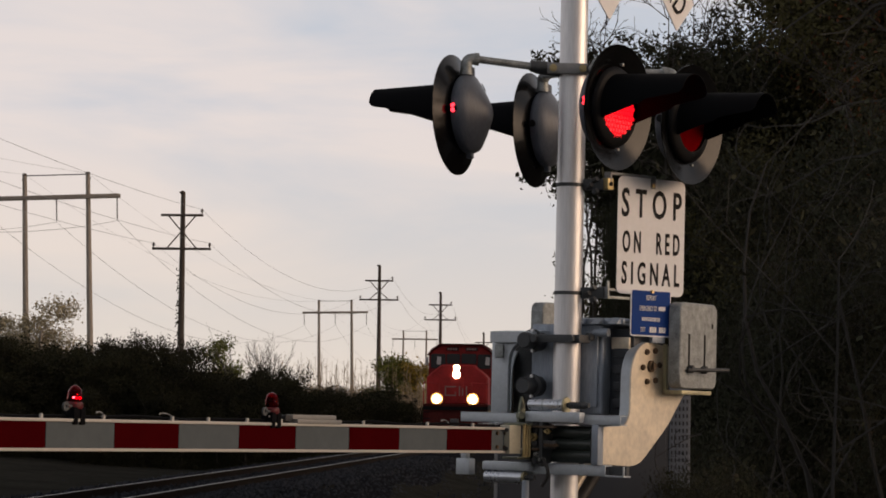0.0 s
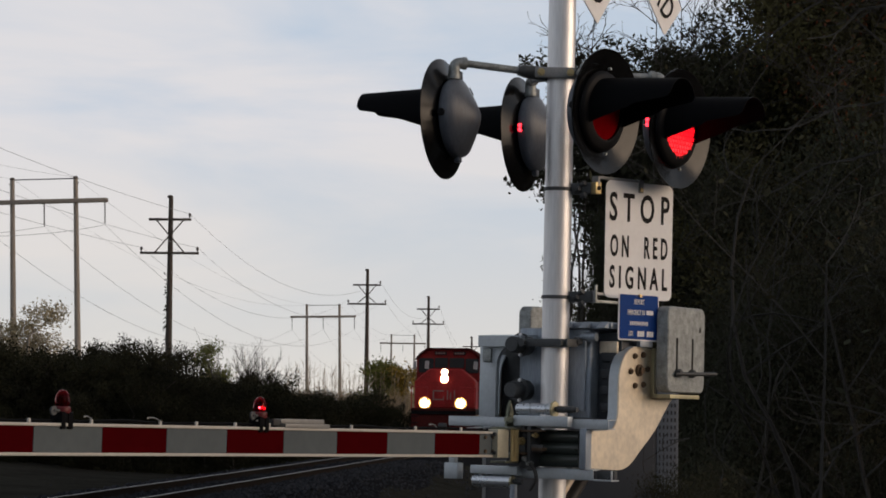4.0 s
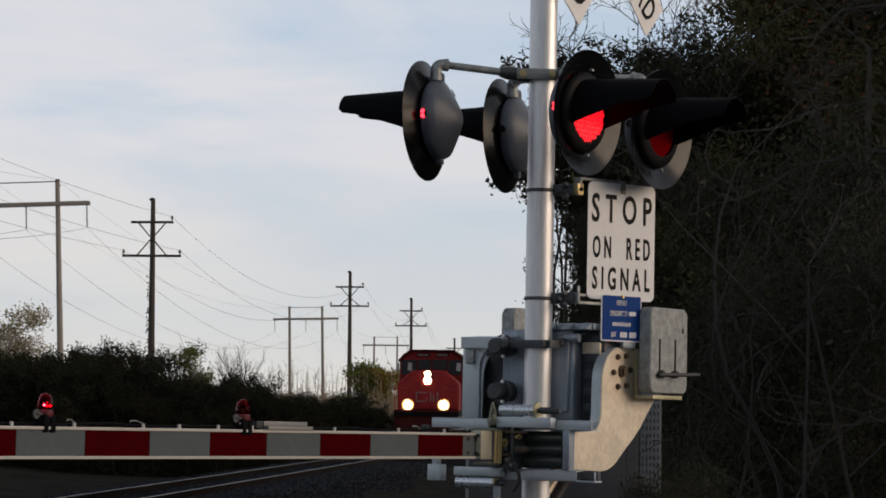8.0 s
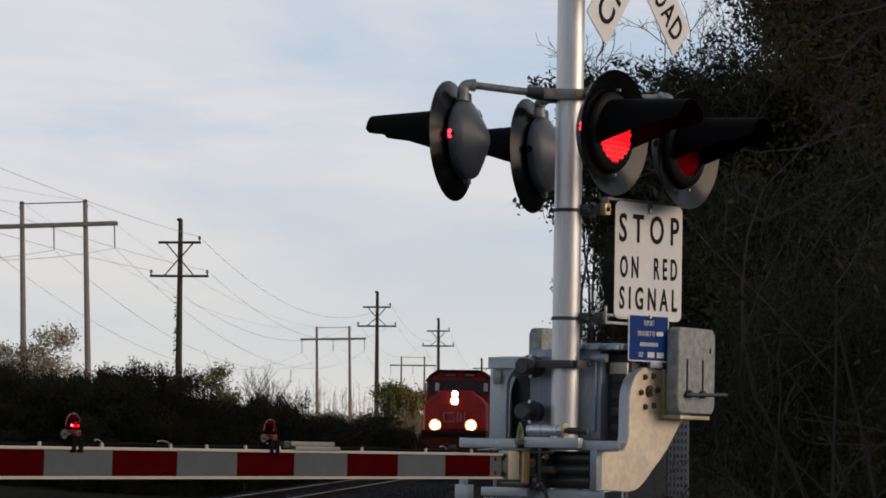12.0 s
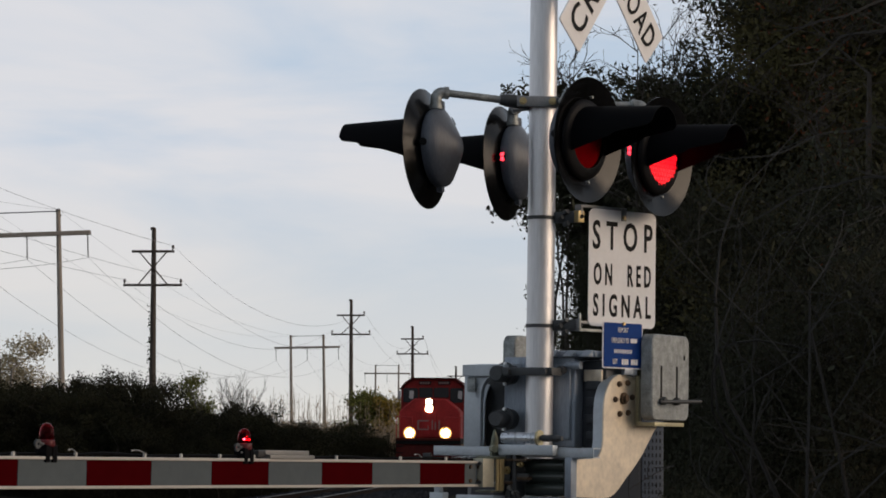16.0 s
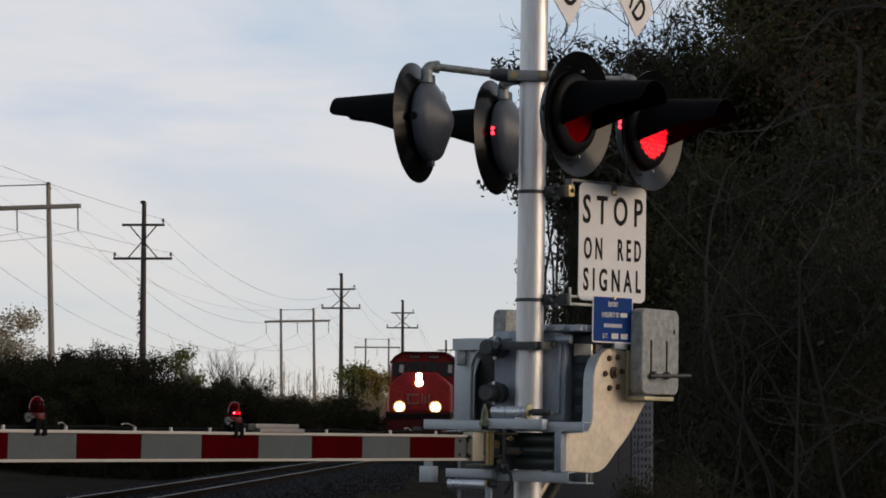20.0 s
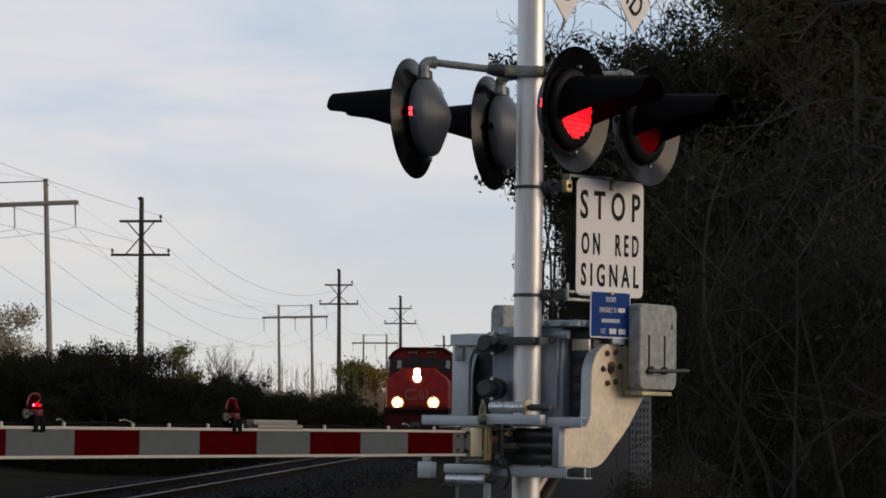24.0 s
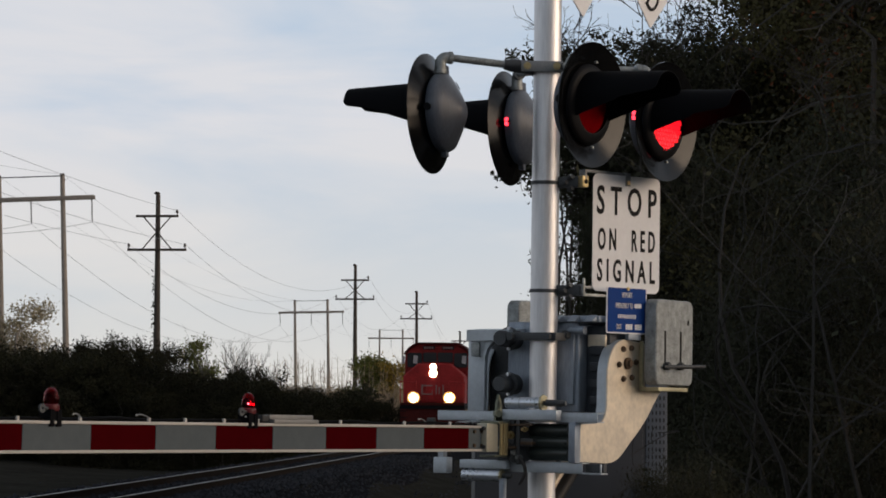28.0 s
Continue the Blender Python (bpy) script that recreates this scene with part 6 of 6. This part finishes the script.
    for k, (x, y, s) in enumerate(((3.5, 26, 0.6), (4.3, 25, 0.8), (5.4, 27, 1.0), (3.9, 29, 0.7), (4.7, 23.5, 0.7), (6.4, 25.5, 1.0), (3.1, 31, 0.5), (3.6, 33, 0.7), (4.6, 31, 1.0), (3.1, 36, 0.55), (3.2, 43, 0.6), (5.4, 22, 0.8))):
        c = copy_thing(near[k % 2], pose(x, y, ground_z(x, y) - 0.05, 0, 0, rng.uniform(0, 360)))
        c.scale = (s * 0.75, s * 0.75, s * 1.2)
    for k, (x, y, s) in enumerate(((1.66, 17.5, 0.27), (1.95, 17.9, 0.33), (2.2, 18.4, 0.30))):
        c = copy_thing(near[k % 2], pose(x, y, ground_z(x, y) - 0.05, 0, 0, 110 * k))
        c.scale = (0.17, 0.17, s)
    for k, (x, y, s) in enumerate(((2.86, 41, 1.5), (3.0, 43, 1.7), (2.82, 39, 1.2), (3.15, 42, 1.75))):
        c = copy_thing(near[k % 2], pose(x, y, ground_z(x, y) - 0.05, 0, 0, 60 * k))
        c.scale = (0.27, 0.27, s)
    # thin airy trees against the sky and reddish leaves high up
    for k, (x, y, hh, low, high, count, wide) in enumerate(((2.25, 40, 9.2, 4.2, 8.0, 1500, 0.5), (2.6, 41, 8.8, 4.2, 8.2, 1900, 0.65), (2.95, 40, 8.7, 5.4, 8.2, 2100, 0.75), (1.98, 40, 9.0, 5.8, 8.0, 420, 0.5), (3.3, 39, 9.4, 5.6, 7.9, 1900, 0.85), (3.75, 41, 8.6, 5.4, 8.1, 2000, 0.9), (4.25, 40, 9.3, 6.2, 8.5, 700, 0.9), (4.7, 42, 9.6, 6.2, 8.7, 600, 1.0), (5.15, 43, 9.4, 6.2, 8.9, 700, 1.0))):
        airy_tree(x, y, hh, 810 + k, low, high, count, wide)
    tree(5.6, 30.5, 7.6, 0.8, 83, LEAF_RUST, 600, 0.034, "russet autumn tree in the dark wood", levels=4, kids=5, radius=0.07, leaf_spread=0.25, crown_label="russet leaves", group=WOOD_GROUP, reach=0.35)
    for k, (x, y, hh, ln) in enumerate(((3.35, 22, 4.0, 0.25), (4.2, 22.5, 3.6, -0.25))):
        tree(x, y, hh, 0.75, 90 + k, LEAF_SHADE, 200, 0.05, "bare grey sapling before the dark wood", bark=SAPLING, levels=3, kids=3, radius=0.026, lean=ln, crown_label="a few last leaves", group=WOOD_GROUP)
    # bare arching boughs and saplings before the dark wood
    for k, (x, y, hh, ln) in enumerate(((2.75, 21.0, 2.9, 0.5), (3.3, 21.4, 4.3, 0.3), (4.6, 21.8, 4.8, -0.35))):
        bare_bough(x * 1.12, y + 2.6, hh, ln, 300 + k, 2.85)
    bare_bough(5.9, 24.3, 5.0, -0.45, 341, 3.0, thick=0.045)
    bare_bough(3.4, 24.0, 5.0, 0.55, 344, 3.0, thick=0.034)
    for k, (x, hh) in enumerate(((1.62, 1.15), (1.74, 1.3), (1.9, 1.0))):
        bare_bough(x, 18.3 - 0.2 * k, hh, 0.1, 330 + k, 1.5, "beside the grey cabinet")
    arching_tree(5.45, 26.0, 8.2, 401, ((6.5, -2.5, 5.25), (4.9, -2.15, 4.6), (4.5, -2.4, 3.85), (2.0, -2.3, 1.5), (5.6, -1.7, 5.5)))
    arching_tree(3.1, 24.5, 4.2, 407, ((1.3, 0.9, 3.4), (1.9, -0.1, 3.9), (1.0, 1.3, 1.8), (2.3, 0.6, 4.1)), 0.022)
    # unseen trees, added to keep the low sun off the track and the near road
    far = tree(15, -11.5, 9.5, 0.9, 75, LEAF_DARK, 6500, 0.17, "unseen tree added to block the low sun", levels=3, kids=6, radius=0.15, leaf_spread=0.5, start=0.0, group=WOOD_GROUP, reach=0.5)
    for x, y, s in ((11, -9.5, 1.0), (17.5, -13, 1.1), (12.5, -9, 0.9), (20, -14, 1.0), (7.5, -8, 1.0), (10, -11, 0.9), (4, -12, 0.8), (-2, -13, 0.8), (-8, -13, 0.8), (-14, -12, 0.8), (-20, -10, 0.8), (-26, -7, 0.8), (17, 27, 1.1), (16, 31, 1.1), (17, 34, 1.1), (16, 40, 1.2), (14, 46, 1.2), (13, 52, 1.2), (12, 58, 1.1), (11.5, 64, 1.1), (12, 70, 1.1), (12.5, 77, 1.1), (13, 84, 1.1), (13.5, 91, 1.1), (14, 98, 1.1), (15, 105, 1.1), (16, 112, 1.1), (17, 119, 1.1)):
        c = copy_thing(far, pose(x, y, ground_z(x, y) - 0.05, 0, 0, rng.uniform(0, 360)))
        c.scale = (s * 1.25, s * 1.25, s)
    # unseen row of shrub copies, added to dim the sun low on the gate
    for k in range(7):
        y = 5.0 + 1.0 * k
        c = copy_thing(kinds[k % 4], pose(13.5, y, ground_z(13.5, y) - 0.05, 0, 0, 77 * k))
        c.scale = (0.6, 0.6, 0.66)


GREY_TWIG = mat("grey_twig_bark", (0.07, 0.063, 0.054), 0.9, 0.0, 0.4, 10.0)
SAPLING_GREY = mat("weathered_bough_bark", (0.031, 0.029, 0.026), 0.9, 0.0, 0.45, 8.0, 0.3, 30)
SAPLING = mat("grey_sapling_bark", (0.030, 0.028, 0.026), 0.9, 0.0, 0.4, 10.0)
build_plants()


# ---- passing car ----
def build_car():
    t = empty("car", STAND_CAR, "dark blue saloon car passing on the road", "car")
    # side outline, front to -y
    body = [(-2.3, 0.35), (-2.28, 0.62), (-2.1, 0.74), (-1.2, 0.90), (-0.95, 0.95), (1.75, 1.0), (2.2, 0.98), (2.35, 0.8), (2.35, 0.40), (2.2, 0.28), (-2.2, 0.25)]
    rot = pose(0, 0, 0, 0, 0, 90)
    bm = bmesh.new()
    prism(bm, body, -0.88, 0.88, 0.05, rot)
    part("body", bm, CAR_PAINT, t, "dark blue painted body")
    roof = [(-1.15, 0.93), (-0.72, 1.065), (-0.36, 1.20), (-0.06, 1.315), (0.28, 1.396), (0.60, 1.418), (0.92, 1.390), (1.22, 1.30), (1.56, 1.135), (1.9, 0.97)]
    # cabin shell: crowned roof between the window bands
    bm = bmesh.new()
    n = 12
    rows = []
    for y, z in roof:
        rows.append([bm.verts.new((0.66 * math.sin(radians(-90 + 180 * k / n)) * (1.12 if z < 1.2 else 1.0), y, z - 0.075 * abs(math.sin(radians(-90 + 180 * k / n))) ** 4)) for k in range(n + 1)])
    for a, b in zip(rows[2:8], rows[3:8]):
        for k in range(n):
            bm.faces.new((a[k], a[k + 1], b[k + 1], b[k]))
    bmesh.ops.recalc_face_normals(bm, faces=bm.faces)
    bmesh.ops.solidify(bm, geom=bm.faces[:], thickness=0.03)
    part("roof", bm, CAR_PAINT, t, "dark crowned roof")
    for s in (-1, 1):
        edge = [(y, z - 0.075) for y, z in roof]
        bm = bmesh.new()
        top = edge[1:9]
        low = [(y, 0.95) for y, z in top]
        va = [bm.verts.new((s * (0.665 + (1.37 - z) * 0.42), y, z)) for y, z in top]
        vb = [bm.verts.new((s * 0.86, y, z)) for y, z in low]
        for k in range(len(va) - 1):
            bm.faces.new((va[k], va[k + 1], vb[k + 1], vb[k]))
        bmesh.ops.recalc_face_normals(bm, faces=bm.faces)
        part("side_glass", bm, CAR_GLASS, t, "tinted side glass")
        bm = bmesh.new()
        sweep(bm, [(s * (0.668 + (1.37 - z0) * 0.42), y0, z0) for y0, z0 in edge], 0.03, 10)
        part("roof_rail", bm, CAR_PAINT, t, "dark window frame")
        for y0, y1 in ((0.40, 0.48), (1.20, 1.16)):
            bm = bmesh.new()
            rod(bm, (s * 0.865, y0, 0.95), (s * 0.70, y1, 1.335 if y0 < 1 else 1.26), 0.035, n=8)
            part("pillar", bm, BLACK, t, "black pillar")
        bm = bmesh.new()
        box(bm, s * 0.98 - 0.09, s * 0.98 + 0.09, -0.75, -0.62, 0.95, 1.08, 0.03)
        part("wing_mirror", bm, CAR_PAINT, t, "dark wing mirror")
        for y in (-1.45, 1.4):
            bm = bmesh.new()
            spin(bm, [(0.0, 0.09), (0.22, 0.09), (0.31, 0.09), (0.325, 0.06), (0.325, -0.09), (0.2, -0.1), (0.0, -0.1)], 32, pose(s * 0.79, y, 0.325, 0, 0, 90 * s))
            wheel = part("wheel", bm, RUBBER, t, "black tyre")
            bm = bmesh.new()
            spin(bm, [(0.0, 0.104), (0.10, 0.10), (0.2, 0.096), (0.21, 0.088)], 24, pose(s * 0.79, y, 0.325, 0, 0, 90 * s))
            part("rim", bm, ALUM, wheel, "silver rim")
    for a, b, nm in (((-1.08, 0.95), (-0.36, 1.185), "windscreen"), ((1.22, 1.285), (1.85, 0.99), "rear_window")):
        bm = bmesh.new()
        va = [bm.verts.new((0.80 * (-1 + 2 * k / 8) * (1.0 if a[1] < 1 else 0.84), a[0] - 0.05 * (1 - (-1 + 2 * k / 8) ** 2), a[1])) for k in range(9)]
        vb = [bm.verts.new((0.80 * (-1 + 2 * k / 8) * (1.0 if b[1] < 1 else 0.84), b[0] - 0.05 * (1 - (-1 + 2 * k / 8) ** 2), b[1])) for k in range(9)]
        for k in range(8):
            bm.faces.new((va[k], va[k + 1], vb[k + 1], vb[k]))
        part(nm, bm, CAR_GLASS, t, "tinted glass")
    for x in (-0.62, 0.62):
        bm = bmesh.new()
        box(bm, x - 0.2, x + 0.2, -2.31, -2.2, 0.58, 0.70, 0.03)
        part("headlamp", bm, CHROME, t, "clear headlamp")
        bm = bmesh.new()
        box(bm, x - 0.18, x + 0.18, 2.28, 2.37, 0.70, 0.84, 0.03)
        part("tail_lamp", bm, RED_BODY, t, "red tail lamp")
    return t


CAR_MID, CAR_AHEAD = Vector((0.226, 4.91, 0.36)), Vector((math.sin(radians(45)), -math.cos(radians(45)), 0))


def car_pose(way):
    """The car so many metres along its line, counted from the point before the mast."""
    p = CAR_MID + CAR_AHEAD * way
    return pose(p.x, p.y, p.z, 0, 0, 45)


STAND_CAR = car_pose(-9.0)
CAR = build_car()


# ---- what moves ----
FLASH_START, FLASH_HALF = -0.04, 0.54


def flash_rows(m_on, m_off, first_on):
    rows, t, lit = [(0.0, m_on if first_on else m_off)], FLASH_START + FLASH_HALF, first_on
    while t < 27.9:
        if t > 0.1:
            rows.append((t - 0.034, m_on if lit else m_off))
            rows.append((t + 0.034, m_off if lit else m_on))
        lit = not lit
        t += FLASH_HALF
    rows.append((28.0, m_on if lit else m_off))
    return rows


def motions():
    for key, first in (("a", True), ("b", False)):
        for ob, m_on, m_off in MOVERS[key]:
            walk(ob, flash_rows(m_on, m_off, first))
    walk(CAR, [(0.0, car_pose(-9.7)), (9.0, car_pose(-9.6)), (9.5, car_pose(-7.7)), (10.0, car_pose(-4.25)), (10.3, car_pose(-2.1)), (10.6, car_pose(0.05)), (10.8, car_pose(1.75)), (11.2, car_pose(5.1)), (12.0, car_pose(11.5)), (28.0, car_pose(12.6))])


motions()
